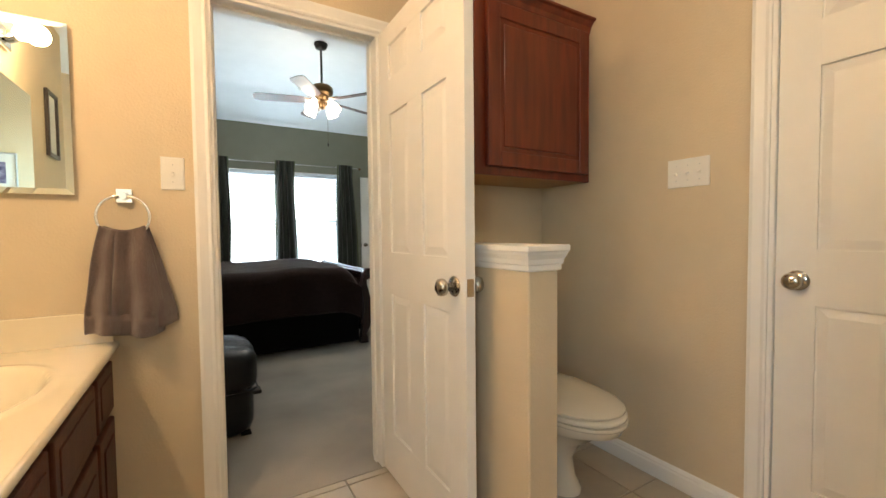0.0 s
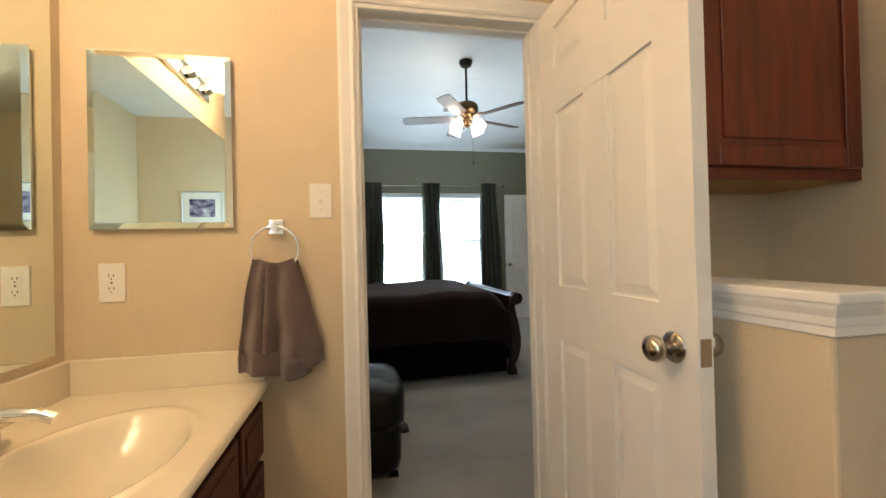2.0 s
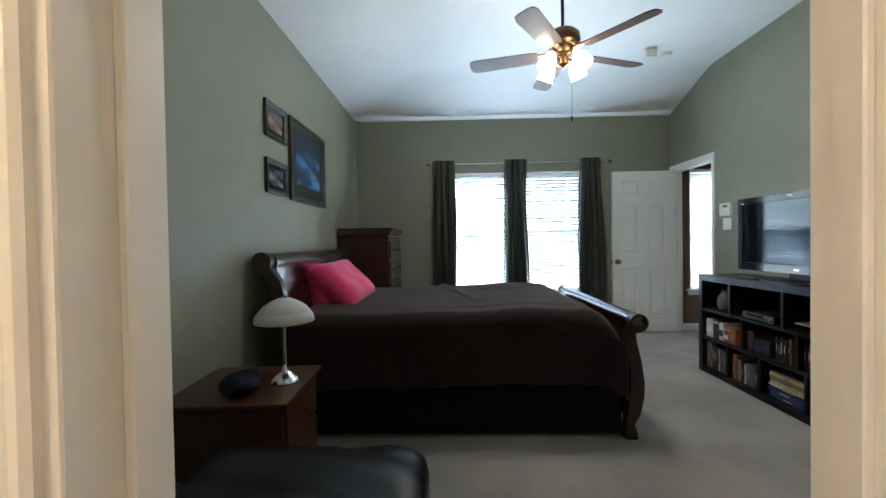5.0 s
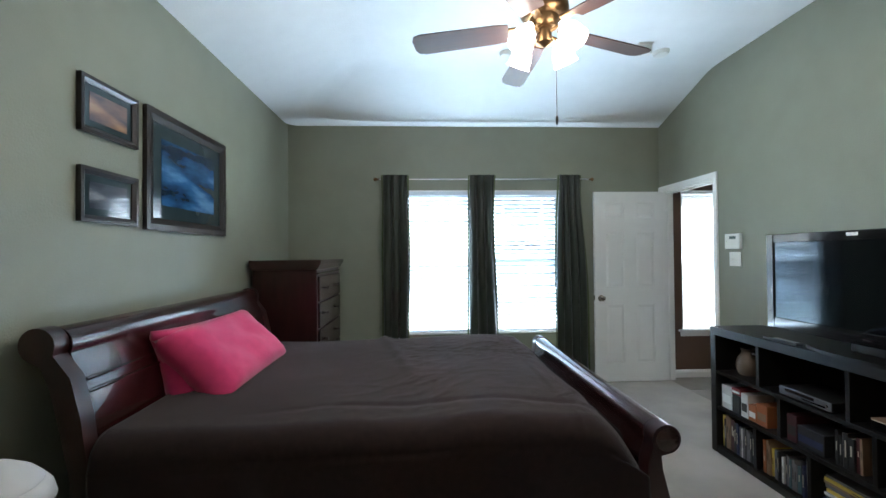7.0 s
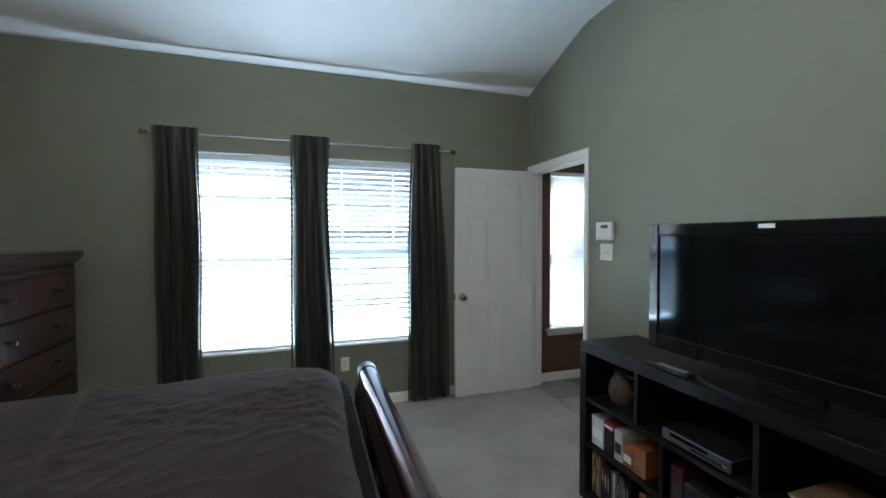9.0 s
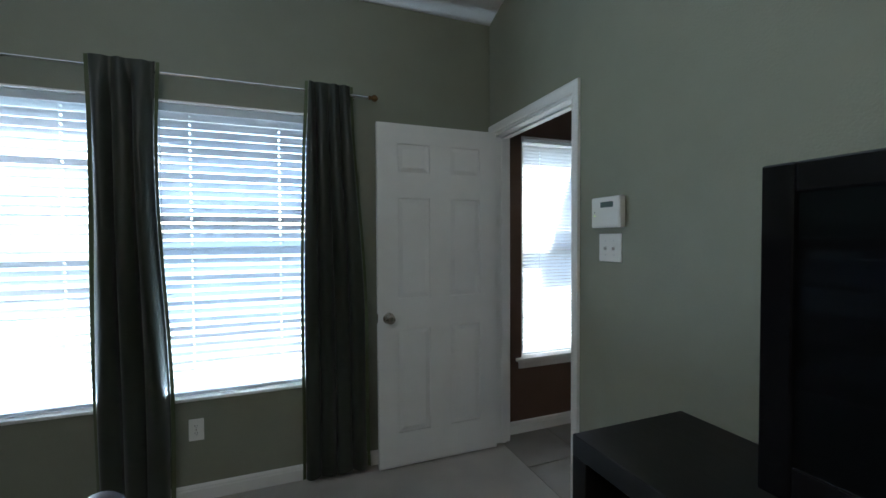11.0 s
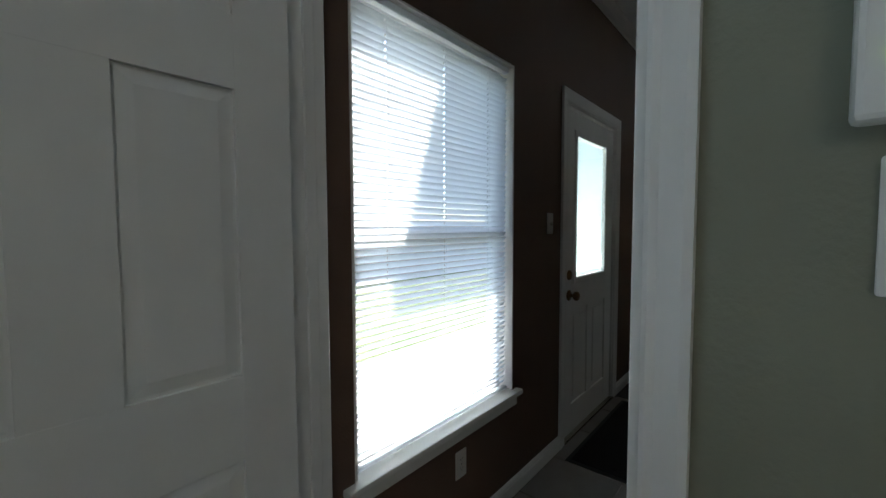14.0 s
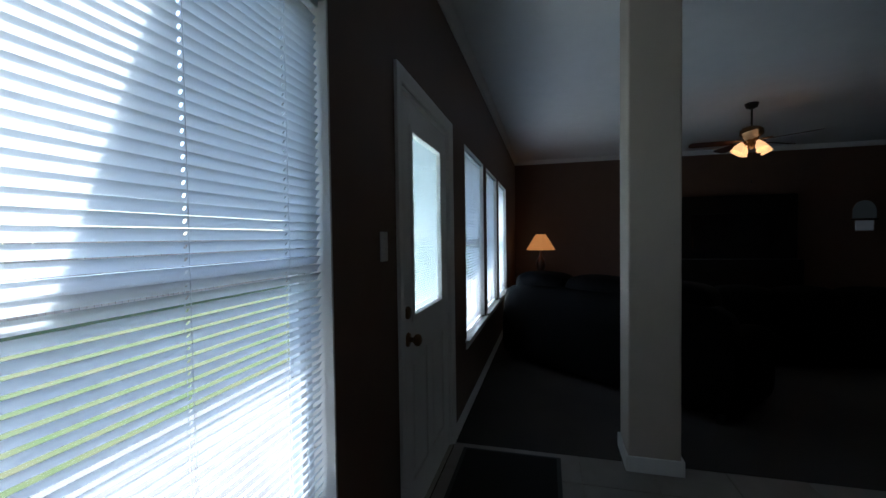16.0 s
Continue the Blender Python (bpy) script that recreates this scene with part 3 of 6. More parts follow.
# windows
def window(name, hole, face, depth, label, sill=True):
    """A white single-hung window in an opening: frame, two sashes with glass, and a sill board inside."""
    x0, x1, z0, z1 = hole
    root = thing(name, Matrix(), label, "window", kind="structure")
    yo = face + depth
    fr = 0.035
    bm = bmesh.new()
    for a in ((x0, z0, x0 + fr, z1), (x1 - fr, z0, x1, z1), (x0 + fr, z0, x1 - fr, z0 + fr), (x0 + fr, z1 - fr, x1 - fr, z1)):
        box_bm(a[0], yo - 0.07, a[1], a[2], yo - 0.01, a[3], 0.002, bm)
    part("window_frame", bm, "vinyl", root)
    zm = (z0 + z1) / 2
    for a, b, yy in ((z0 + fr, zm + 0.02, yo - 0.055), (zm - 0.02, z1 - fr, yo - 0.03)):
        bm = bmesh.new()
        s = 0.03
        for q in ((x0 + fr, a, x0 + fr + s, b), (x1 - fr - s, a, x1 - fr, b), (x0 + fr + s, a, x1 - fr - s, a + s), (x0 + fr + s, b - s, x1 - fr - s, b)):
            box_bm(q[0], yy - 0.012, q[1], q[2], yy + 0.012, q[3], 0.002, bm)
        sash = part("sash", bm, "vinyl", root)
        pane = part("pane", box_bm(x0 + fr + s - 0.005, yy - 0.002, a + s - 0.005, x1 - fr - s + 0.005, yy + 0.002, b - s + 0.005), "glass", sash)
        pane.visible_shadow = False
    for a in ((x0 + 0.0005, z0 + 0.007, x0 + 0.010, z1 - 0.010), (x1 - 0.010, z0 + 0.007, x1 - 0.0005, z1 - 0.010), (x0 + 0.0005, z1 - 0.010, x1 - 0.0005, z1 - 0.0005)):
        part("reveal_board", box_bm(a[0], face - 0.003, a[1], a[2], yo - 0.07, a[3], 0.001), "white", root)
    if sill:
        part("window_sill", box_bm(x0 - 0.045, face - 0.035, z0 - 0.022, x1 + 0.045, yo - 0.07, z0 + 0.001, 0.004, seg=2), "white", root, "white painted sill board")
        part("apron", box_bm(x0 - 0.025, face - 0.013, z0 - 0.075, x1 + 0.025, face + 0.0, z0 - 0.022, 0.003), "white", root)
    else:
        part("window_sill", box_bm(x0, face - 0.012, z0 - 0.012, x1, yo - 0.07, z0 + 0.006, 0.003), "white", root, "white painted sill board")
    return root


window("window_1", WIN1, FW, 0.17, "white framed window behind blinds in the bedroom", False)
window("window_2", WIN2, FW, 0.17, "white framed window behind blinds in the bedroom", False)
window("window_3", WIN3, LIV_N, 0.14, "white framed window behind blinds beside the doorway")
for i, w_ in enumerate(WINS):
    window("window_%d" % (i + 4), w_, LIV_N, 0.14, "white framed window behind blinds in the living room")


def blind(hole, y, pitch, depth, tilt, label, mat="slat", ladders=2, gap=0.016, crown=0.05, lift=0.0, wand=True):
    """A horizontal blind: head rail, slats with a slight crown, ladder cords, a tilt wand and a bottom rail."""
    x0, x1, z0, z1 = hole
    x0, x1 = x0 + gap, x1 - gap
    root = thing("window_blind", pose((x0 + x1) / 2, y, z0), label, "blind", "window blinds")
    hw, h = (x1 - x0) / 2, z1 - z0
    mini = depth < 0.03
    part("head_rail", box_bm(-hw, -0.028 if not mini else -0.016, h - (0.055 if not mini else 0.038), hw, 0.022 if not mini else 0.014, h - 0.012, 0.003), mat, root)
    part("bottom_rail", box_bm(-hw, -depth / 2, lift + 0.012, hw, depth / 2, lift + (0.026 if mini else 0.030), 0.004, seg=2), mat, root)
    a = radians(tilt)
    bm = bmesh.new()
    c = []
    n = 6
    for k in range(n + 1):
        s = (k / n - 0.5) * depth
        c.append((s, crown * depth * (1 - (2 * s / depth) ** 2)))
    hole_w = 0.006 if mini else 0.010
    holes = [-hw + 2 * hw * (k + 0.5) / ladders for k in range(ladders)]
    xs = [-hw] + [u + e for u in holes for e in (-hole_w / 2, hole_w / 2)] + [hw]
    cols = [[bm.verts.new((x, s, z)) for s, z in c] for x in xs]
    for i in range(len(xs) - 1):
        for k in range(n):
            if i % 2 and k in (2, 3):
                continue
            bm.faces.new((cols[i][k], cols[i][k + 1], cols[i + 1][k + 1], cols[i + 1][k]))
    if not mini:
        bmesh.ops.solidify(bm, geom=bm.faces[:], thickness=0.0022)
    me = mesh_of("slat", bm, mat, 40)
    z = lift + 0.05
    rnd = random.Random(int(x0 * 100))
    while z < h - 0.055:
        s = new("slat", me)
        s.parent = root
        s.matrix_basis = pose(0, 0, z, tilt + rnd.uniform(-1, 1) * 0.5, rnd.uniform(-0.03, 0.03), 0)
        z += pitch
    for u in holes:
        for s in (-1, 1):
            part("ladder_cord", tube_bm([(u, s * depth * 0.5 * math.cos(a), lift + 0.02), (u, s * depth * 0.5 * math.cos(a), h - 0.04)], 0.0007, 5), mat, root)
    u = -hw + 0.09
    if wand:
        part("tilt_wand", tube_bm([(u, -depth * 0.62, h - 0.06), (u + 0.004, -depth * 0.66, h * 0.45)], 0.0022, 6), mat, root, "slim clear tilt wand")
    return root


for w_ in (WIN1, WIN2):
    blind(w_, FW + 0.045, 0.0445, 0.050, -38, "white two-inch horizontal blind, slats half open")
for w_ in (WIN3, *WINS):
    blind(w_, LIV_N + 0.03, 0.0238, 0.0265, -56, "white mini blind, slats half open", "mini_slat", 3, 0.022, 0.09, wand=False)


# ---- outdoors ----
solid("ground", box_bm(-150, 9.4, -0.35, 160, 300, -0.25), "grass", "dry sunlit lawn behind the house", "ground", kind="structure")
solid("pavement", box_bm(-6, 6.9, -0.3, 14, 9.4, -0.2, 0.01), "concrete", "pale concrete patio slab beside the house", "pavement", kind="structure")
# unseen roof: left edge from window_3's shade, length added to dim living windows
roof = thing("porch_roof", pose(5.3, 6.95, 2.6), "long flat unseen roof shading the back door and windows", "roof", kind="structure")
part("deck", box_bm(-1.13, 0.252, 0, 3.5, 0.85, 0.1, 0.004), "siding", roof)
part("fascia", box_bm(-1.15, 0.85, -0.03, 3.52, 0.875, 0.12, 0.003), "white", roof)
eave = thing("roof_eave", pose(0, 6.91, 2.55), "narrow roof overhang along the garden wall", "roof", kind="structure")
part("soffit", box_bm(-4.0, 0.0, 0.0, 14.0, 0.27, 0.03, 0.002), "siding", eave)
part("fascia", box_bm(-4.0, 0.27, -0.01, 14.0, 0.29, 0.16, 0.003), "white", eave)
# unseen slab, invented to put window_2's blind in shade
roof = thing("porch_roof", pose(1.62, 6.95, 2.6), "small flat unseen roof added to shade the bedroom window", "roof", kind="structure")
part("deck", box_bm(0, 0.252, 0, 1.95, 1.06, 0.1, 0.004), "siding", roof)
part("fascia", box_bm(-0.02, 1.06, -0.03, 1.97, 1.085, 0.12, 0.003), "white", roof)
fence = thing("fence", pose(0, 15.5, -0.25), "weathered cedar board fence round the yard", "fence", kind="structure")
fence_board = mesh_of("board", box_bm(-0.068, -0.01, 0, 0.068, 0.01, 1.8, 0.004), "fence")
for k in range(240):
    b_ = new("board", fence_board)
    b_.parent = fence
    b_.matrix_basis = pose(-11 + 0.145 * k, 0, random.uniform(-0.01, 0.01), 0, random.uniform(-0.4, 0.4), 0)
part("rail", box_bm(-11.1, 0.01, 0.4, 23.8, 0.05, 0.49), "fence", fence)
part("rail", box_bm(-11.1, 0.01, 1.4, 23.8, 0.05, 1.49), "fence", fence)


# ---- bedroom: curtains ----
def curtain(x0, x1, xb0, xb1, folds, seed, label):
    """A gathered curtain panel hung on the rod, flaring a little to the floor."""
    root = thing("curtain", pose(0, 6.682, 0.03), label, "curtain", "curtain panels")
    rnd = random.Random(seed)
    ph, ph2 = rnd.uniform(0, 6), rnd.uniform(0, 6)

    def f(u, v):
        z = 2.2 * v
        a = u * folds * 2 * math.pi + ph + 0.9 * math.sin(2.0 * v + ph2)
        loose = min(1.0, (1 - v) / 0.16)
        amp = 0.005 + loose * (0.019 + 0.007 * math.sin(3.1 * v + ph2))
        lo, hi = xb0 + (x0 - xb0) * v, xb1 + (x1 - xb1) * v
        pinch = 0.016 * math.sin(v * 7 + ph2)
        x = lo + (hi - lo) * u + loose * 0.014 * math.cos(a) + pinch * (u - 0.3)
        y = -0.034 + 0.016 * loose + amp * math.sin(a) + 0.005 * loose * math.sin(1.6 * a + 5 * v + ph2)
        return (x, y + 0.003 * math.sin(31 * u + 4 * v) * (1 - loose), z)

    part("panel", sheet_bm(f, 84, 48, 0.003), "curtain", root, "", 60)

    def edge(side):
        def g(u, v):
            p = f(side, v)
            s = 1 if side else -1
            return (p[0] + s * (0.003 + 0.016 * u), p[1] + 0.014 * u * math.sin(5 * v + ph) + 0.008, p[2])
        return g

    for side in (0, 1):
        part("lining", sheet_bm(edge(side), 2, 30, 0.002), "curtain2", root, "olive green lining edge, paler for daylight shining through", 60)
    return root


curtain(0.155, 0.42, 0.14, 0.435, 3.4, 3, "dark green satin curtain panel gathered at the window's edge")
curtain(1.08, 1.335, 1.06, 1.36, 3.1, 8, "dark green satin curtain panel between the two windows")
curtain(2.04, 2.275, 2.015, 2.345, 3.6, 5, "dark green satin curtain panel beside the open door")
rod = thing("curtain_rod", pose(0, 6.672, 2.185), "slim steel curtain rod with turned finials above the windows", "curtain rod")
part("rod", tube_bm([(0.115, 0, 0), (2.37, 0, 0)], 0.0085, 12), "chrome", rod)
for sx, x in ((-1, 0.115), (1, 2.37)):
    part("finial", turned_bm([(0.001, 0), (0.012, 0.002), (0.012, 0.012), (0.008, 0.016), (0.019, 0.03), (0.021, 0.04), (0.014, 0.052), (0.004, 0.058), (0.001, 0.06)], 14),
         "brass", rod, "turned brass finial", 50, pose(x, 0, 0, 0, 90 * sx, 0))
for x in (0.20, 1.19, 2.29):
    part("bracket", tube_bm([(x, 0.085, -0.01), (x, 0.04, -0.014), (x, 0.0, -0.012)], 0.005, 8), "nickel", rod)


# ---- bedroom: bed ----
BY0, BY1 = 3.86, 5.50
bed = thing("sleigh_bed", pose(0.4, 4.68, 0), "dark mahogany sleigh bed with rolled headboard and footboard", "bed")
OX, OY = 0.4, 4.68


def b_m():
    return pose(-OX, -OY, 0)


head = [(-0.66, 0.10), (-0.60, 0.10), (-0.585, 0.35), (-0.59, 0.60), (-0.62, 0.82), (-0.655, 0.96), (-0.69, 1.04)]
head += [(-0.745 + 0.062 * math.cos(radians(a)), 1.075 + 0.062 * math.sin(radians(a))) for a in range(-20, 255, 20)]
head += [(-0.735, 1.0), (-0.70, 0.92), (-0.672, 0.80), (-0.655, 0.60), (-0.655, 0.35)]
part("headboard", extrude_bm(head, "y", BY0 + 0.03, BY1 + 0.02), "mahogany", bed, "", 40, b_m())
for y0, y1 in ((BY0 - 0.03, BY0 + 0.03), (BY1 + 0.02, BY1 + 0.08)):
    hp = [(x + (0.012 if x > -0.67 else -0.012), z + 0.006) for x, z in head]
    hp[0], hp[1] = (-0.69, 0.0), (-0.58, 0.0)
    part("post", extrude_bm(hp, "y", y0, y1), "mahogany_up", bed, "", 40, b_m())
for z, x in ((0.945, -0.645), (0.90, -0.637)):
    part("moulding", tube_bm([(x, BY0 + 0.04, z), (x, BY1 + 0.01, z)], 0.007, 8), "mahogany", bed, "", 40, b_m())
foot = [(1.42, 0.12), (1.46, 0.12), (1.485, 0.22), (1.50, 0.34), (1.485, 0.47), (1.458, 0.58), (1.455, 0.63)]
foot += [(1.487 + 0.050 * math.cos(radians(a)), 0.690 + 0.050 * math.sin(radians(a))) for a in range(-70, 215, 18)]
foot += [(1.425, 0.62), (1.425, 0.56), (1.445, 0.46), (1.458, 0.34), (1.445, 0.23)]
part("footboard", extrude_bm(foot, "y", BY0 + 0.05, BY1 - 0.03), "mahogany", bed, "", 40, b_m())
for y0, y1 in ((BY0 - 0.02, BY0 + 0.05), (BY1 - 0.03, BY1 + 0.04)):
    fp = [(1.40, 0.0), (1.475, 0.0), (1.468, 0.05), (1.455, 0.09), (1.49, 0.15), (1.512, 0.25), (1.515, 0.34), (1.497, 0.47), (1.470, 0.58), (1.466, 0.63)]
    fp += [(1.487 + 0.054 * math.cos(radians(a)), 0.690 + 0.054 * math.sin(radians(a))) for a in range(-65, 215, 18)]
    fp += [(1.415, 0.60), (1.415, 0.54), (1.432, 0.44), (1.44, 0.34), (1.425, 0.2), (1.41, 0.09)]
    part("post", extrude_bm(fp, "y", y0, y1), "mahogany_up", bed, "", 40, b_m())
    part("roundel", turned_bm([(0.001, -0.004), (0.04, -0.004), (0.044, 0.004), (0.03, 0.010), (0.012, 0.013), (0.001, 0.014)], 20), "mahogany", bed, "", 50,
         b_m() @ pose(1.487, y0 if y0 < 4 else y1, 0.69, 90 if y0 < 4 else -90))
for y in (BY0 + 0.05, BY1 - 0.06):
    part("side_rail", box_bm(-0.6, y, 0.18, 1.43, y + 0.03, 0.36, 0.004), "mahogany", bed, "", None, b_m())
part("mattress", box_bm(-0.58, BY0 + 0.05, 0.36, 1.38, BY1 - 0.02, 0.70, 0.06, seg=3), "black_cloth", bed, "", 60, b_m())
part("bed_skirt", box_bm(-0.57, BY0 + 0.005, 0.03, 1.39, BY1 + 0.01, 0.37, 0.01), "black_cloth", bed, "black fabric bed skirt", None, b_m())


def cover(u, v):
    """u from head to foot, v from the near hem over the bed to the far hem."""
    x = -0.585 + 1.995 * u
    w = BY1 - BY0 + 0.04
    drop, r = 0.335, 0.10
    flat = w - 2 * r
    arc = math.pi * r / 2
    total = 2 * drop + flat + 2 * arc
    s = v * total
    top = 0.752 + 0.028 * math.exp(-((x - 0.95) / 0.4) ** 2)
    y0 = BY0 - 0.03
    side = 0
    if s < drop:
        y, z, side = y0, top - r - (drop - s), 1
    elif s < drop + arc:
        a = (s - drop) / r
        y, z = y0 + r * (1 - math.cos(a)), top - r + r * math.sin(a)
    elif s < drop + arc + flat:
        y, z = y0 + r + (s - drop - arc), top
    elif s < drop + 2 * arc + flat:
        a = (s - drop - arc - flat) / r
        y, z = y0 + w - r + r * math.sin(a), top - r + r * math.cos(a)
    else:
        y, z, side = y0 + w, top - r - (s - drop - 2 * arc - flat), -1
    n1 = noise.noise((x * 2.2, y * 2.0, 3.1)) * 0.012
    n2 = noise.noise((x * 6 + 0.6 * y, y * 9 - x * 3, 1.7))
    n3 = noise.noise((x * 11 + 2 * y, y * 17 - x * 5, 6.2))
    wear = max(0.0, min(1.0, (x - 0.0) * 1.6)) * (0.35 + 0.65 * max(0.0, min(1.0, 0.5 + 2.5 * noise.noise((x * 1.7, y * 1.7, 9.0)))))
    ridge = max(0, 0.30 - abs(n2)) ** 2 * 0.055 * (0.12 + wear) + max(0, 0.14 - abs(n3)) ** 2 * 0.40 * wear ** 3
    ridge -= 0.007 * math.exp(-((y - BY0 - 0.20 - 0.03 * math.sin(3.1 * x) - 0.012 * math.sin(9 * x)) / 0.022) ** 2) * max(0.0, min(1.0, (x + 0.2) * 1.5))
    ridge += 0.0045 * math.exp(-((x - 1.16 - 0.02 * math.sin(2 * y)) / 0.008) ** 2)
    fold = 0.022 * math.exp(-(((x - 0.42) + 0.25 * (y - 4.9)) / 0.035) ** 2) * max(0.0, min(1.0, (y - 4.3) * 1.5))
    if side:
        k = min(1.0, abs(top - r - z) / 0.2)
        y -= side * (0.008 + k * (0.012 * math.sin(x * 21 + 2 * math.sin(3 * x)) + 0.01 * math.sin(x * 9)))
        z += 0.008 * math.sin(4 * x)
    else:
        z += n1 + ridge + fold
    end = max(0.0, (x - 1.20) / 0.21)
    z -= (0.20 * end ** 2.2) * (1 if not side else 0.4)
    if x < -0.15 and not side:
        z += 0.012 * (-0.15 - x)
    return (x, y, z)


bc = thing("bed_cover", Matrix(), "dark brown rumpled coverlet spread over the bed", "bed cover")
part("cloth", sheet_bm(cover, 170, 190, 0.006), "coverlet", bc, "", 180)
for v_ in (0.004, 0.996):
    part("hem", tube_bm([cover(k / 90, v_) for k in range(91)], 0.006, 6), "coverlet", bc, "", 180)


def pillow(m, w, h, d, mat, label):
    bm = bmesh.new()
    n = 22
    for s in (1, -1):
        g = []
        for i in range(n + 1):
            row = []
            for j in range(n + 1):
                a, b = 2 * i / n - 1, 2 * j / n - 1
                t = max(0.0, (1 - a ** 6)) ** 0.5 * max(0.0, (1 - b ** 8)) ** 0.5
                px = a * w / 2 * (1 - 0.06 * (1 - b * b) * abs(a))
                py = b * h / 2 * (1 - 0.08 * (1 - a * a) * abs(b))
                wr = noise.noise((a * 2.5 + w, b * 2.5, s * 2.0)) * 0.012 + noise.noise((a * 7, b * 5, s * 3.0 + h)) * 0.004
                row.append(bm.verts.new((px, py, s * (d / 2 * t + wr * t))))
            g.append(row)
        for i in range(n):
            for j in range(n):
                bm.faces.new((g[i][j], g[i + 1][j], g[i + 1][j + 1], g[i][j + 1]))
    bmesh.ops.remove_doubles(bm, verts=bm.verts[:], dist=0.0005)
    return solid("pillow", bm, mat, label, "pillow", m, "bed pillows", smooth=180)


pillow(pose(-0.59, 4.60, 0.868, 0, 72, 0) @ pose(0, 0, 0, 0, 0, -2), 0.36, 0.70, 0.15, "pink", "bright pink pillow leaning on the headboard behind another")
pillow(pose(-0.475, 4.65, 0.868, 0, 44, 0) @ pose(0, 0, 0, 0, 0, 1), 0.43, 0.84, 0.20, "pink", "bright pink pillow leaning in front on the bed")


# ---- bedroom: chest of drawers ----
chest = thing("chest_of_drawers", pose(-0.56, 6.16, 0), "tall dark mahogany chest of drawers in the corner", "chest of drawers")
part("carcass", box_bm(-0.25, -0.43, 0.09, 0.268, 0.43, 1.27, 0.004), "mahogany_up", chest)
part("plinth", extrude_bm([(-0.26, 0), (0.283, 0), (0.283, 0.08), (0.273, 0.1), (-0.26, 0.1)], "y", -0.445, 0.445), "mahogany", chest)
part("top", extrude_bm([(-0.265, 1.335), (-0.265, 1.30), (-0.25, 1.27), (0.273, 1.27), (0.283, 1.285), (0.293, 1.30), (0.308, 1.318), (0.310, 1.344), (0.302, 1.350), (-0.265, 1.350)], "y", -0.46, 0.46), "mahogany", chest, "", 30)
part("moulding", box_bm(0.268, -0.43, 1.232, 0.276, 0.43, 1.247, 0.002), "mahogany", chest)
for k in range(5):
    z0, z1 = 0.13 + 0.219 * k, 0.13 + 0.219 * (k + 1) - 0.014
    d_ = part("drawer", box_bm(0.263, -0.40, z0, 0.286, 0.40, z1, 0.006, seg=2), "mahogany", chest)
    for y in (-0.22, 0.22):
        part("handle", turned_bm([(0.001, 0), (0.008, 0), (0.007, 0.012), (0.015, 0.02), (0.014, 0.028), (0.001, 0.031)], 12), "iron", d_, "small dark knob", 50, pose(0.286, y, (z0 + z1) / 2, 0, 90, 0))


# ---- bedroom: nightstand and lamp ----
ns = thing("nightstand", pose(-0.555, 3.26, 0, 0, 0, 4), "reddish wooden nightstand beside the bed", "nightstand")
part("top", box_bm(-0.265, -0.265, 0.525, 0.265, 0.265, 0.55, 0.005, seg=2), "honey_wood", ns)
part("body", box_bm(-0.25, -0.24, 0.10, 0.235, 0.24, 0.525, 0.003), "honey_wood", ns)
for z in (0.13, 0.33):
    d_ = part("drawer", box_bm(0.232, -0.22, z, 0.25, 0.22, z + 0.18, 0.004), "honey_wood", ns)
    part("handle", turned_bm([(0.001, 0), (0.007, 0), (0.007, 0.01), (0.014, 0.018), (0.001, 0.026)], 12), "brass", d_, "small brass knob", 50, pose(0.25, 0, z + 0.09, 0, 90, 0))
for sx in (-0.22, 0.21):
    for sy in (-0.21, 0.21):
        part("leg", box_bm(sx - 0.02, sy - 0.02, 0, sx + 0.02, sy + 0.02, 0.10, 0.003), "honey_wood", ns)
tl = thing("table_lamp", pose(-0.39, 3.285, 0.55), "chrome table lamp with a domed white glass shade, unlit", "lamp")
part("base", turned_bm([(0.001, 0), (0.062, 0), (0.064, 0.006), (0.055, 0.02), (0.035, 0.036), (0.018, 0.05), (0.012, 0.07), (0.010, 0.08)], 26), "chrome", tl, "", 50)
part("stem", turned_bm([(0.0085, 0.078), (0.0085, 0.375)], 14), "chrome", tl, "", 50)
SHADE = [(0.117, 0.279), (0.120, 0.284), (0.115, 0.306), (0.104, 0.322), (0.101, 0.3235), (0.101, 0.326), (0.085, 0.344), (0.058, 0.362), (0.028, 0.375), (0.010, 0.378), (0.008, 0.371), (0.056, 0.356), (0.090, 0.331), (0.108, 0.304), (0.114, 0.281)]
part("shade", turned_bm([(1.12 * a_, 0.279 + 1.12 * (b_ - 0.279)) for a_, b_ in SHADE], 34), "shade_cloth", tl, "domed white glass shade", 50)
part("switch_knob", turned_bm([(0.001, 0), (0.009, 0), (0.009, 0.012), (0.001, 0.014)], 12), "chrome", tl, "", 50, pose(0, 0, 0.388))


def bundle(u, v):
    a, b = u * 2 * math.pi, v * math.pi
    r = 1 + 0.18 * math.sin(3 * a + 2 * b)
    return (0.075 * r * math.cos(a) * math.sin(b), 0.095 * r * math.sin(a) * math.sin(b), 0.045 - 0.045 * math.cos(b) * (1 + 0.1 * math.sin(2 * a)))


solid("cloth_cap", sheet_bm(bundle, 24, 12), "dark_shade", "crumpled dark blue cap lying on the nightstand", "cap", pose(-0.52, 3.145, 0.552), smooth=180)


# ---- bedroom: recliner ----
rc = thing("ottoman", pose(-0.212, 2.61, 0), "puffy black leather footrest with a creased top", "ottoman")


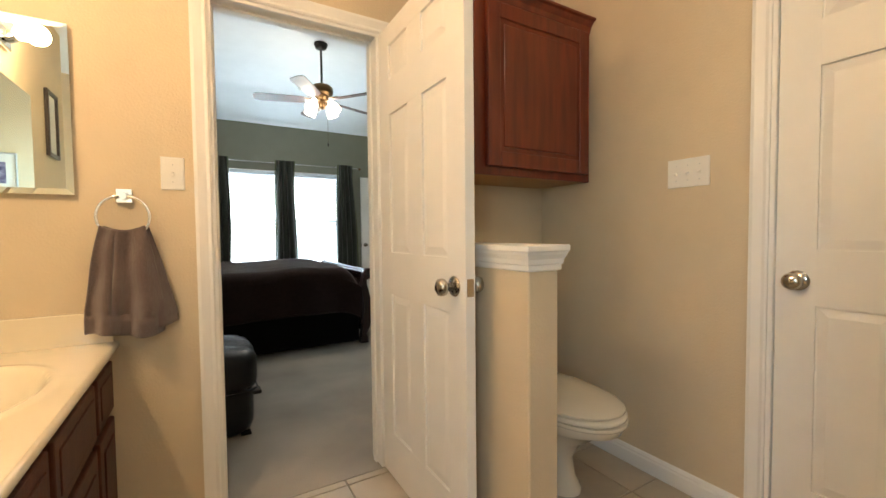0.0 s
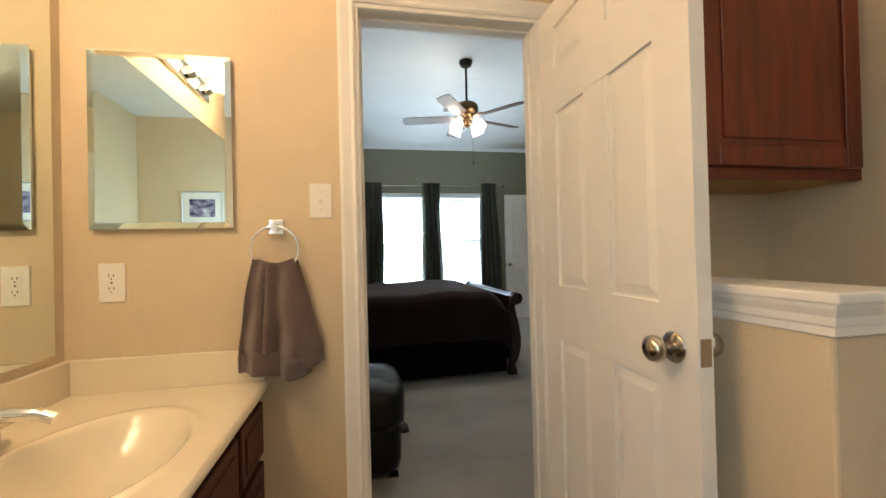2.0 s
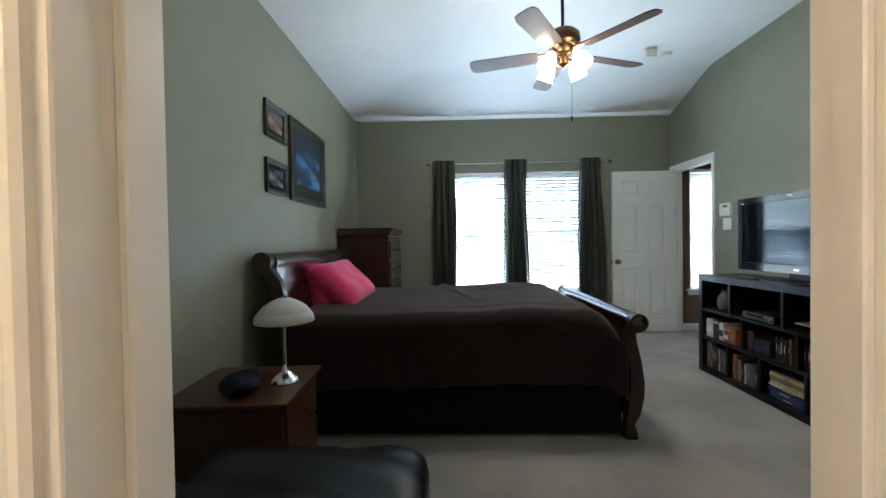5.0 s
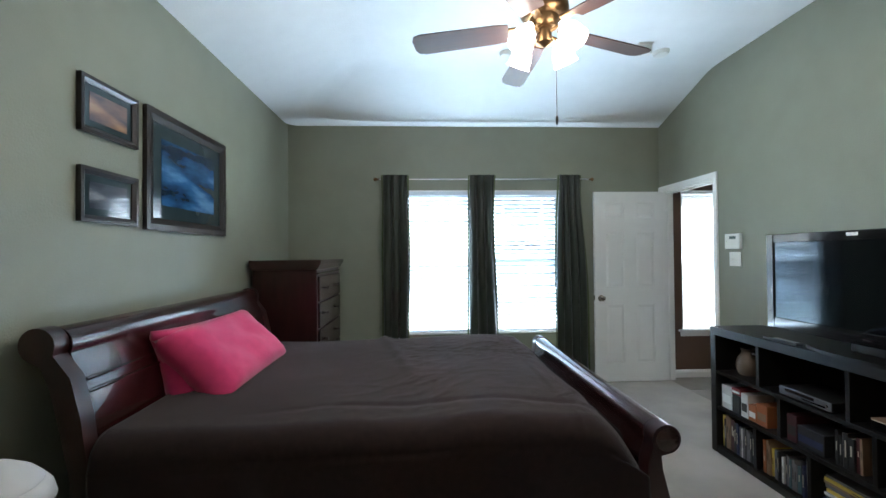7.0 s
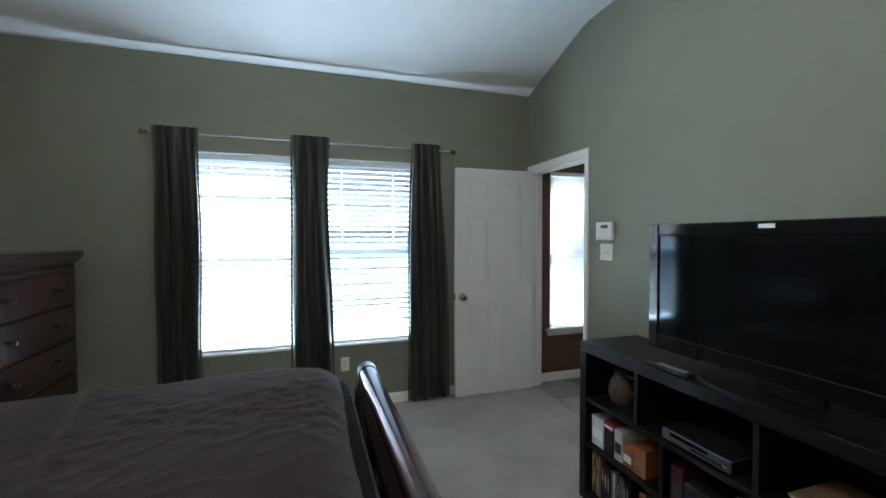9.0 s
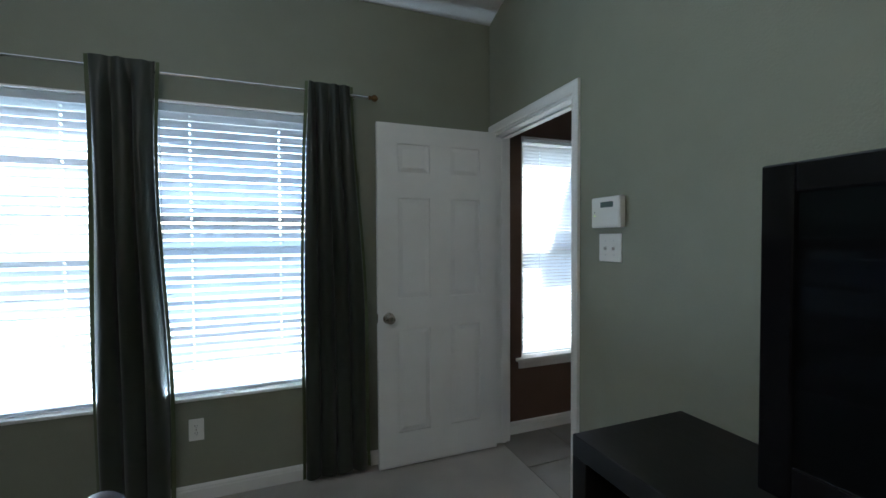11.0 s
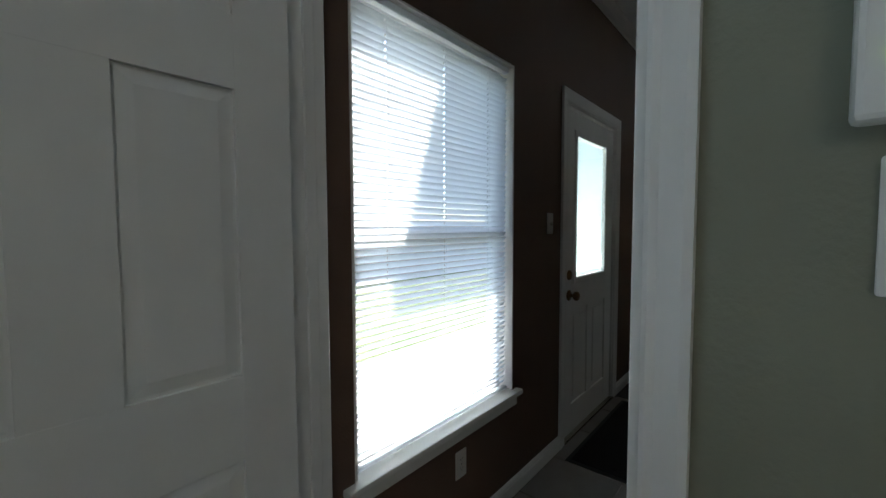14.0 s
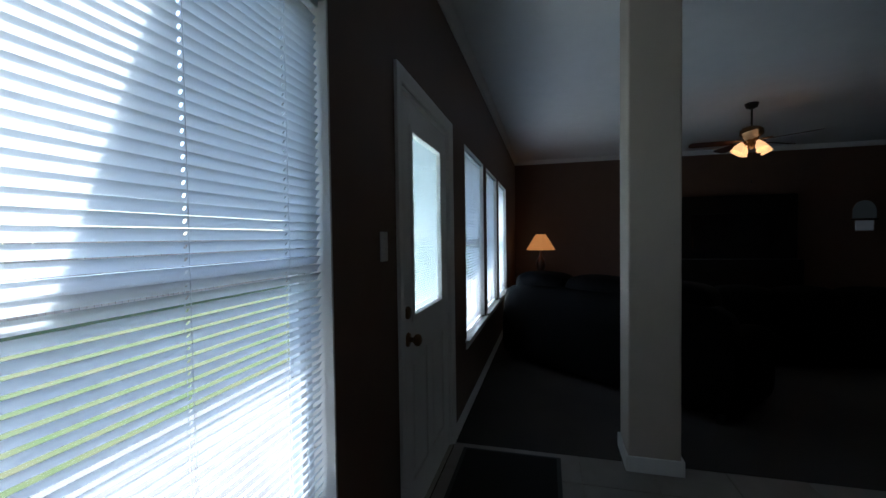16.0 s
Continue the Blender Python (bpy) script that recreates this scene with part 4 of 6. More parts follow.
def cushion(x0, y0, z0, x1, y1, z1, tuft=0.0, bulge=0.03, mat="leather"):
    bm = bmesh.new()
    bmesh.ops.create_cube(bm, size=2)
    bmesh.ops.subdivide_edges(bm, edges=bm.edges[:], cuts=9, use_grid_fill=True)
    for v_ in bm.verts:
        c = v_.co
        p = 6.0
        r = (abs(c.x) ** p + abs(c.y) ** p + abs(c.z) ** p) ** (1 / p)
        q = c / r if r else c
        q = Vector((q.x, q.y, q.z + (bulge / max(0.05, (z1 - z0) / 2)) * (1 - q.x ** 2) * (1 - q.y ** 2) * (1 if q.z > 0.5 else 0)))
        if tuft and q.z > 0.5:
            q.z -= tuft * (0.5 + 0.5 * math.cos((q.y + 0.35 * q.x) * 2.2 * math.pi)) ** 4 + 0.5 * tuft * noise.noise((q.x * 2.5, q.y * 3.0, 4.0))
        v_.co = ((x0 + x1) / 2 + q.x * (x1 - x0) / 2, (y0 + y1) / 2 + q.y * (y1 - y0) / 2, (z0 + z1) / 2 + q.z * (z1 - z0) / 2)
    return bm


part("base", cushion(-0.30, -0.27, -0.004, 0.50, 0.29, 0.30), "leather", rc, "", 180)
part("lever", box_bm(0.49, -0.20, 0.205, 0.535, -0.12, 0.225, 0.004), "black_matt", rc, "small black plastic lever")
part("top_cushion", cushion(-0.31, -0.30, 0.235, 0.52, 0.31, 0.465, 0.3, 0.04), "leather", rc, "", 180)
part("piping", tube_bm([(-0.29, -0.285, 0.265), (0.48, -0.285, 0.265), (0.507, -0.25, 0.265), (0.507, 0.27, 0.265), (0.48, 0.298, 0.265), (-0.29, 0.298, 0.265)], 0.006, 8), "leather", rc, "", 60)
for sx in (-0.24, 0.45):
    for sy in (-0.2, 0.23):
        part("foot", box_bm(sx - 0.025, sy - 0.025, 0, sx + 0.025, sy + 0.025, 0.01), "black_wood", rc)


# ---- bedroom: media shelf and television ----
SX0, SX1, SY0, SY1, SH = 2.605, 2.99, 3.30, 5.155, 0.865
sh = thing("media_shelf", pose(SX0, SY0, 0), "long black-brown laminate shelf unit, half full of books", "shelf")
L_, D_ = SY1 - SY0, SX1 - SX0
part("top_board", box_bm(0, 0, SH - 0.055, D_, L_, SH, 0.002), "black_wood", sh)
part("bottom_board", box_bm(0.002, 0.05, 0.0, D_, L_ - 0.05, 0.05, 0.002), "black_wood", sh)
for y in (0.0, L_ - 0.05):
    part("side_board", box_bm(0, y, 0, D_, y + 0.05, SH - 0.055, 0.002), "black_wood", sh)
part("back_board", box_bm(D_ - 0.012, 0.05, 0.05, D_ - 0.004, L_ - 0.05, SH - 0.055), "black_wood", sh)
for z in (0.30, 0.545):
    part("shelf_board", box_bm(0.004, 0.05, z, D_ - 0.012, L_ - 0.05, z + 0.022, 0.0015), "black_wood", sh)
for y, z0, z1 in ((4.745, 0.567, SH - 0.055), (4.215, 0.567, SH - 0.055), (3.70, 0.567, SH - 0.055), (4.60, 0.322, 0.545), (4.10, 0.322, 0.545), (3.70, 0.322, 0.545),
                  (4.775, 0.05, 0.30), (4.42, 0.05, 0.30), (4.03, 0.05, 0.30), (3.66, 0.05, 0.30)):
    part("divider", box_bm(0.005, y - SY0, z0, D_ - 0.012, y - SY0 + 0.022, z1, 0.0015), "black_wood", sh)

BOOKS = {"yellow": (0.56, 0.42, 0.06), "tan": (0.24, 0.16, 0.10), "maroon": (0.05, 0.010, 0.014), "navy": (0.02, 0.028, 0.085), "grey": (0.13, 0.13, 0.14), "white": (0.58, 0.58, 0.56),
         "orange": (0.34, 0.11, 0.035), "red": (0.24, 0.02, 0.02), "black": (0.015, 0.015, 0.017), "teal": (0.06, 0.12, 0.14), "green": (0.045, 0.09, 0.05), "blue": (0.03, 0.07, 0.19)}
for k_, c_ in BOOKS.items():
    M["book_" + k_] = material(k_ + "_book_cover", c_, 0.45, vary=0.15, scale=25, bump=0.05)
M["pages"] = material("book_pages", (0.62, 0.57, 0.46), 0.9, vary=0.15, scale=300, stretch=(1, 8, 1))


def book(m, t, h, d, colour, label=None):
    """A closed book standing on its tail; its spine faces -x."""
    root = thing("book", m, label or "%s covered book on the shelf" % colour, "book", "books on the shelf")
    bm = box_bm(0, 0, 0, 0.003, t, h, 0.001)
    box_bm(0.003, 0, 0, d, 0.0025, h, bm=bm)
    box_bm(0.003, t - 0.0025, 0, d, t, h, bm=bm)
    part("cover", bm, "book_" + colour, root)
    part("page_block", box_bm(0.004, 0.0026, 0.004, d - 0.004, t - 0.0026, h - 0.005), "pages", root)
    lo, mid = random.uniform(0.3, 0.5), random.uniform(0.6, 0.85)
    part("spine_title", box_bm(-0.0006, t * 0.36, h * lo, 0.0, t * 0.64, h * mid), "pages" if colour not in ("white", "yellow", "grey", "tan") else "slot", root)
    return root


def book_row(y_from, z, spec):
    y = y_from
    thin = []
    for colour, t, h in spec:
        cut = random.uniform(0.4, 0.6) if t > 0.021 else 1.0
        thin.append((colour, t * cut, h))
        if cut < 1.0:
            thin.append((random.choice(("black", "grey", "tan", colour, "navy")), t * (1 - cut) - 0.0012, h * random.uniform(0.86, 1.02)))
    for colour, t, h in thin:
        y -= t + 0.0012
        book(pose(SX0 + 0.03 + random.uniform(0, 0.02), y, z, random.uniform(-0.6, 0.6)), t, h, h * 0.72, colour)


book_row(5.095, 0.051, [("yellow", 0.030, 0.215), ("tan", 0.020, 0.225), ("tan", 0.012, 0.22), ("maroon", 0.038, 0.21), ("black", 0.018, 0.20), ("navy", 0.022, 0.205), ("grey", 0.016, 0.19),
                        ("white", 0.010, 0.185), ("grey", 0.014, 0.19), ("black", 0.024, 0.20), ("grey", 0.016, 0.18), ("black", 0.03, 0.2)])
book_row(4.765, 0.051, [("orange", 0.026, 0.19), ("tan", 0.03, 0.20), ("yellow", 0.012, 0.165), ("white", 0.014, 0.155), ("grey", 0.02, 0.17), ("black", 0.024, 0.165), ("white", 0.012, 0.15), ("black", 0.03, 0.17),
                        ("teal", 0.022, 0.16), ("grey", 0.03, 0.17), ("teal", 0.018, 0.15), ("black", 0.026, 0.19), ("white", 0.014, 0.205), ("grey", 0.012, 0.21)])
book_row(4.09, 0.323, [("black", 0.03, 0.18), ("maroon", 0.02, 0.17), ("grey", 0.012, 0.18), ("black", 0.04, 0.17), ("grey", 0.016, 0.175), ("black", 0.05, 0.18), ("navy", 0.03, 0.17)])
book_row(4.01, 0.051, [("tan", 0.02, 0.16), ("grey", 0.016, 0.155), ("tan", 0.02, 0.16), ("black", 0.03, 0.16), ("white", 0.02, 0.17), ("grey", 0.02, 0.17), ("tan", 0.03, 0.15), ("black", 0.05, 0.16)])
book_row(4.32, 0.323, [("black", 0.03, 0.17), ("grey", 0.01, 0.17), ("black", 0.05, 0.175), ("maroon", 0.03, 0.17)])
# albums lying flat
z = 0.051
for colour, t in (("blue", 0.028), ("white", 0.008), ("navy", 0.03), ("teal", 0.02), ("white", 0.012), ("yellow", 0.016), ("grey", 0.02), ("tan", 0.014), ("yellow", 0.016), ("grey", 0.012)):
    m = pose(SX0 + 0.025 + random.uniform(0, 0.025), 4.07 + random.uniform(-0.012, 0.012), z) @ pose(0, 0.31, 0, 0, 0, 0) @ Matrix.Rotation(radians(90), 4, "X")
    book(m, t, 0.29, 0.26, colour, "%s covered album lying flat in a stack" % colour)
    z += t + 0.001


def carton(y0, y1, z, h, d, mat, label, band=None):
    r = thing("box", pose(SX0 + 0.03, y0, z), label, "box", "boxes on the shelf")
    part("body", box_bm(0, 0, 0, d, y1 - y0, h, 0.002), mat, r)
    part("printed_label", box_bm(-0.0008, 0.006, h * 0.25, 0.0, (y1 - y0) - 0.006, h * 0.6), band or "slot", r)
    return r


carton(5.00, 5.09, 0.323, 0.155, 0.18, "book_white", "white cardboard box with printed label", "paper")
carton(4.93, 4.995, 0.323, 0.12, 0.18, "book_black", "black cardboard box under a red one")
carton(4.925, 5.0, 0.4445, 0.04, 0.15, "book_red", "small red and white carton", "paper")
carton(4.865, 4.92, 0.323, 0.15, 0.18, "book_white", "white cardboard box with printed label")
carton(4.80, 4.86, 0.323, 0.10, 0.18, "book_orange", "orange carton with white stripes", "paper")
carton(4.72, 4.795, 0.323, 0.13, 0.18, "book_orange", "orange and tan carton", "book_tan")
carton(4.37, 4.52, 0.323, 0.11, 0.2, "book_black", "dark navy box with a printed band", "book_navy")
carton(4.525, 4.585, 0.323, 0.15, 0.2, "book_maroon", "dark red cardboard box", "slot")

M["device"] = material("dark_grey_metal", (0.14, 0.15, 0.17), 0.3, 0.5, vary=0.08, scale=40)
dv = thing("dvd_player", pose(SX0 + 0.02, 4.26, 0.568), "slim dark grey disc player on the shelf", "disc player")
part("case", box_bm(0.006, 0.06, 0.006, 0.27, 0.36, 0.052, 0.003), "black_matt", dv)
part("front_panel", box_bm(0, 0.06, 0.006, 0.006, 0.36, 0.052, 0.002), "device", dv, "dark grey metal front panel")
part("disc_tray", box_bm(-0.0015, 0.15, 0.030, 0.0, 0.32, 0.046, 0.0004), "black_gloss", dv)
part("display", box_bm(-0.001, 0.09, 0.016, 0.0, 0.22, 0.024), "black_gloss", dv)
part("button", turned_bm([(0.001, 0), (0.008, 0), (0.008, 0.003), (0.001, 0.004)], 12), "chrome", dv, "", None, pose(0, 0.08, 0.03, 0, -90, 0))
for sy in (0.09, 0.33):
    part("foot", turned_bm([(0.012, 0), (0.012, 0.006)], 10), "black_matt", dv, "", None, pose(0.03, sy, 0))
rv = thing("receiver", pose(SX0 + 0.03, 3.74, 0.568), "flat black receiver box on the shelf", "receiver")
part("case", box_bm(0, 0, 0.005, 0.26, 0.40, 0.05, 0.003), "black_matt", rv)
part("front_panel", box_bm(-0.004, 0.0, 0.005, 0.0, 0.40, 0.05, 0.001), "black_gloss", rv)
tray = thing("magazine", pose(SX0 + 0.0, 3.96, 0.6185), "thin magazine with pale cover lying on the receiver", "magazine")
part("cover", box_bm(0.01, 0.0, 0.006, 0.24, 0.17, 0.009, 0.001), "book_tan", tray)
part("page_block", box_bm(0.012, 0.003, 0.0, 0.238, 0.168, 0.006), "pages", tray)
vase = thing("ceramic_jug", pose(SX0 + 0.14, 4.99, 0.567), "brown glazed ceramic jug with a handle", "jug")
M["jug"] = material("brown_glaze", (0.14, 0.10, 0.075), 0.3, vary=0.5, scale=12, coat=0.3)
part("body", turned_bm([(0.001, 0), (0.05, 0), (0.062, 0.02), (0.07, 0.06), (0.06, 0.11), (0.038, 0.14), (0.036, 0.165), (0.044, 0.175), (0.038, 0.175), (0.001, 0.16)], 22), "jug", vase, "", 50)
part("handle", tube_bm([(0.0, -0.04, 0.15), (0, -0.085, 0.15), (0, -0.10, 0.11), (0, -0.085, 0.07), (0, -0.062, 0.05)], 0.008, 8), "jug", vase, "", 60)
part("spout", tube_bm([(0, 0.03, 0.15), (0, 0.055, 0.165)], [0.016, 0.010], 8), "jug", vase, "", 60)

tv = thing("television", pose(2.70, 4.20, SH), "large black flat television, switched off, on the media shelf", "television")
part("cabinet", box_bm(0.0, -0.565, 0.065, 0.075, 0.565, 0.625, 0.012, seg=3), "black_matt", tv)
bm = bmesh.new()
for y0, z0, y1, z1 in ((-0.565, 0.065, -0.515, 0.625), (0.515, 0.065, 0.565, 0.625), (-0.515, 0.575, 0.515, 0.625), (-0.515, 0.065, 0.515, 0.13)):
    box_bm(-0.012, y0, z0, 0.004, y1, z1, 0.004, bm, 2)
part("bezel", bm, "black_gloss", tv, "glossy black bezel")
part("screen", box_bm(-0.004, -0.517, 0.128, 0.002, 0.517, 0.577), "screen_black", tv, "dark glossy screen")
part("sticker", box_bm(-0.0128, 0.03, 0.598, -0.0122, 0.085, 0.614), "paper", tv, "small white sticker")
part("badge", box_bm(-0.0135, -0.02, 0.092, -0.012, 0.02, 0.099), "chrome", tv, "small chrome badge")
part("neck", box_bm(0.012, -0.10, 0.018, 0.06, 0.10, 0.08, 0.006), "black_wood", tv)
part("stand_base", extrude_bm([(0.02 + 0.13 * math.cos(a), 0.32 * math.sin(a)) for a in [2 * math.pi * k / 32 for k in range(32)]], "z", 0.0, 0.018), "black_wood", tv, "black oval stand", 40)
stp = thing("remote_control", pose(2.62, 4.50, SH), "slim dark remote control lying on the shelf top", "remote")
part("case", box_bm(0.0, 0.0, 0, 0.045, 0.22, 0.016, 0.004, seg=2), "black_matt", stp)
part("keypad", box_bm(0.008, 0.02, 0.016, 0.037, 0.16, 0.018, 0.0006), "silver", stp)


# ---- bedroom: ceiling fan ----
def ceiling_fan(m, drop, blades, angle0, radius, blade_mat, shade_mat, motor_mat, label, shades=4, shade_angle=35):
    root = thing("ceiling_fan", m, label, "ceiling fan")
    part("canopy", turned_bm([(0.001, 0), (0.066, 0), (0.068, -0.012), (0.055, -0.05), (0.022, -0.066), (0.001, -0.066)], 24), "iron", root, "", 50)
    part("downrod", turned_bm([(0.011, -0.06), (0.011, -drop + 0.1)], 14), "iron", root, "", 50)
    z = -drop
    part("motor", turned_bm([(0.001, z + 0.11), (0.04, z + 0.11), (0.085, z + 0.095), (0.112, z + 0.07), (0.116, z + 0.02), (0.10, z), (0.07, z - 0.012), (0.06, z - 0.05), (0.045, z - 0.06), (0.001, z - 0.06)], 30), motor_mat, root, "", 45)
    part("light_hub", turned_bm([(0.044, z - 0.058), (0.046, z - 0.064), (0.036, z - 0.070), (0.034, z - 0.118), (0.041, z - 0.123), (0.041, z - 0.131), (0.026, z - 0.140), (0.008, z - 0.149), (0.001, z - 0.152)], 24), motor_mat, root, "", 45)
    for k in range(blades):
        a = angle0 + 360 / blades * k
        arm = part("blade_arm", box_bm(0.09, -0.018, z - 0.052, 0.20, 0.018, z - 0.040, 0.003), motor_mat, root, "", None, pose(0, 0, 0, 0, 0, a))
        out = [(0.17, -0.055), (0.24, -0.063), (radius - 0.05, -0.070), (radius - 0.012, -0.058), (radius, -0.03), (radius, 0.03), (radius - 0.012, 0.058), (radius - 0.05, 0.070), (0.24, 0.063), (0.17, 0.055)]
        part("blade", extrude_bm(out, "z", -0.003, 0.003), blade_mat, root, "walnut finished blade", None, pose(0, 0, 0, 0, 0, a) @ pose(0, 0, z - 0.058, 12, 0, 0))
    for k in range(shades):
        a = radians(shade_angle + 360 / shades * k)
        ca, sa = math.cos(a), math.sin(a)
        part("light_arm", tube_bm([(0.04 * ca, 0.04 * sa, z - 0.085), (0.085 * ca, 0.085 * sa, z - 0.08), (0.11 * ca, 0.11 * sa, z - 0.095)], 0.008, 8), motor_mat, root, "", 60)
        prof = [(0.020, 0.0), (0.024, 0.012), (0.034, 0.032), (0.048, 0.06), (0.054, 0.085), (0.053, 0.105), (0.061, 0.125), (0.057, 0.122), (0.049, 0.10), (0.045, 0.07), (0.030, 0.035), (0.015, 0.01)]
        mm = Matrix.Translation((0.105 * ca, 0.105 * sa, z - 0.078)) @ Vector((0.62 * ca, 0.62 * sa, -1)).to_track_quat("Z", "Y").to_matrix().to_4x4()
        sh_ = part("glass_shade", turned_bm(prof, 22), shade_mat, root, "lit frosted glass shade", 60, mm)
        sh_.visible_shadow = False
    part("pull_chain", tube_bm([(0.043, -0.02, z - 0.11), (0.05, -0.02, z - 0.14), (0.05, -0.02, z - 0.49)], 0.0016, 6), "brass", root)
    part("chain_fob", turned_bm([(0.001, 0), (0.004, 0.002), (0.006, 0.015), (0.0065, 0.03), (0.004, 0.042), (0.001, 0.044)], 10), "iron", root, "", 50, pose(0.05, -0.02, z - 0.53))
    return root


ceiling_fan(pose(1.175, 4.275, 3.05), 0.522, 5, 92, 0.655, "fan_wood", "bulb_glass", "brass", "bronze ceiling fan with walnut blades and four lit glass shades")

for nm, x, y, r in (("smoke_detector", 2.56, 5.62, 0.065), ("sprinkler_cap", 1.27, 5.67, 0.05)):
    sd = thing(nm, pose(x, y, 3.05, 180), "round white plastic smoke detector on the ceiling" if r > 0.06 else "small round white cover plate on the ceiling", "detector")
    part("base", turned_bm([(0.001, 0), (r, 0), (r, 0.01), (r * 0.95, 0.014), (0.001, 0.014)], 26), "plastic", sd, "", 40)
    part("cover", turned_bm([(0.001, 0.013), (r * 0.9, 0.013), (r * 0.86, 0.03), (r * 0.6, 0.038), (0.001, 0.039)], 26), "plastic", sd, "", 40)
sensor = thing("ceiling_sensor", pose(2.36, 5.52, 3.05, 180), "small square white occupancy sensor under the ceiling", "sensor")
part("housing", box_bm(-0.052, -0.03, 0.0, 0.052, 0.035, 0.078, 0.006, seg=2), "plastic", sensor)
part("lens", box_bm(-0.036, 0.034, 0.018, 0.036, 0.038, 0.062, 0.0015), "paper", sensor, "milky lens window")
part("mount_plate", box_bm(-0.06, -0.045, 0.0, 0.06, 0.045, 0.006, 0.002), "plastic", sensor)


# ---- bedroom: pictures and wall plates ----
def framed_picture(x, y0, y1, z0, z1, frame_w, mat_w, art, label, depth=0.022):
    root = thing("framed_picture", pose(x, (y0 + y1) / 2, (z0 + z1) / 2), label, "picture", "wall pictures")
    h, v = (y1 - y0) / 2, (z1 - z0) / 2
    for s in (-1, 1):
        part("frame_bar", extrude_bm([(0, v), (depth, v), (depth, v - frame_w * 0.5), (depth * 0.5, v - frame_w), (0, v - frame_w)] if s > 0 else
                                     [(0, -v), (depth, -v), (depth, -v + frame_w * 0.5), (depth * 0.5, -v + frame_w), (0, -v + frame_w)], "y", -h, h), "frame_dark", root)
        y = s * h
        part("frame_bar", extrude_bm([(0, y), (depth * 0.98, y), (depth * 0.98, y - s * frame_w * 0.5), (depth * 0.49, y - s * frame_w), (0, y - s * frame_w)], "z", -v + frame_w * 0.4, v - frame_w * 0.4), "frame_dark", root)
    part("mat_board", box_bm(0.001, -h + frame_w * 0.7, -v + frame_w * 0.7, 0.005, h - frame_w * 0.7, v - frame_w * 0.7), "mat_dark", root)
    part("print", box_bm(0.005, -h + frame_w + mat_w, -v + frame_w + mat_w, 0.0065, h - frame_w - mat_w, v - frame_w - mat_w), art, root)
    return root


M["mat_dark"] = material("glazed_dark_mat", (0.03, 0.045, 0.05), 0.035, vary=0.15, scale=8)
framed_picture(LW + 0.002, 4.50, 5.33, 1.53, 2.175, 0.065, 0.075, "art_sea", "large dark framed blue seascape on the wall")
framed_picture(LW + 0.002, 4.10, 4.44, 1.92, 2.165, 0.03, 0.03, "art_sunset", "small dark framed sunset print on the wall")
framed_picture(LW + 0.002, 4.10, 4.44, 1.54, 1.775, 0.03, 0.03, "art_night", "small dark framed grey print on the wall")


def wall_plate(m, w, h, kind, label):
    """A plastic cover plate lying in x and z, facing -y, with switches or sockets."""
    root = thing("wall_plate" if kind != "outlet" else "wall_outlet", m, label, "switch" if kind != "outlet" else "outlet")
    part("plate", box_bm(-w / 2, -0.006, -h / 2, w / 2, 0, h / 2, 0.003, seg=2), "plastic", root)
    if kind == "outlet":
        for s in (-1, 1):
            soc = part("socket", extrude_bm([(0.0165 * math.cos(a), s * 0.0195 + max(-0.0125, min(0.0125, 0.0165 * math.sin(a)))) for a in [2 * math.pi * k / 20 for k in range(20)]], "y", -0.0075, -0.004), "plastic", root)
            for dx in (-0.0062, 0.0062):
                part("slot", box_bm(dx - 0.0012, -0.0079, s * 0.0195 - 0.001, dx + 0.0012, -0.0074, s * 0.0195 + 0.007), "slot", soc)
            part("slot", box_bm(-0.002, -0.0079, s * 0.0195 - 0.009, 0.002, -0.0074, s * 0.0195 - 0.005), "slot", soc)
        part("screw", turned_bm([(0.001, 0), (0.003, 0), (0.003, 0.001), (0.001, 0.0015)], 8), "nickel", root, "", None, pose(0, -0.006, 0, 90))
    else:
        n = kind
        for k in range(n):
            x = (k - (n - 1) / 2) * 0.046
            part("switch_slot", box_bm(x - 0.005, -0.0068, -0.012, x + 0.005, -0.006, 0.012), "plastic", root)
            part("toggle", box_bm(x - 0.0045, -0.019, -0.005, x + 0.0045, -0.006, 0.006, 0.001), "plastic", root, "", None, pose(0, 0, 0, 18, 0, 0))
            for s in (-1, 1):
                part("screw", turned_bm([(0.0005, 0), (0.002, 0), (0.002, 0.0006), (0.0005, 0.0008)], 8), "silver", root, "", None, pose(x, -0.006, s * 0.03, 90))
    return root


wall_plate(pose(RW, 5.647, 1.327, 0, 0, -90), 0.124, 0.118, 2, "white double switch plate under the alarm keypad")
kp = thing("alarm_keypad", pose(RW, 5.648, 1.475, 0, 0, -90), "white plastic alarm keypad with a small grey display", "keypad")
part("case", box_bm(-0.082, -0.030, -0.064, 0.082, 0, 0.064, 0.006, seg=2), "plastic", kp)
part("display", box_bm(-0.027, -0.0308, 0.02, 0.044, -0.029, 0.043), "screen_grey", kp, "grey liquid crystal display")
part("door_flap", box_bm(-0.05, -0.0318, -0.055, 0.076, -0.029, 0.008, 0.001), "plastic", kp)
M["led"] = material("lit_green_led", (0.5, 0.9, 0.1), 0.4, emit=1.2, emit_colour=(0.6, 1.0, 0.1))
part("led", box_bm(-0.064, -0.0312, -0.014, -0.058, -0.0298, -0.0115), "led", kp, "small lit green led")
part("led", box_bm(-0.064, -0.0312, 0.0, -0.058, -0.0298, 0.003), "slot", kp)
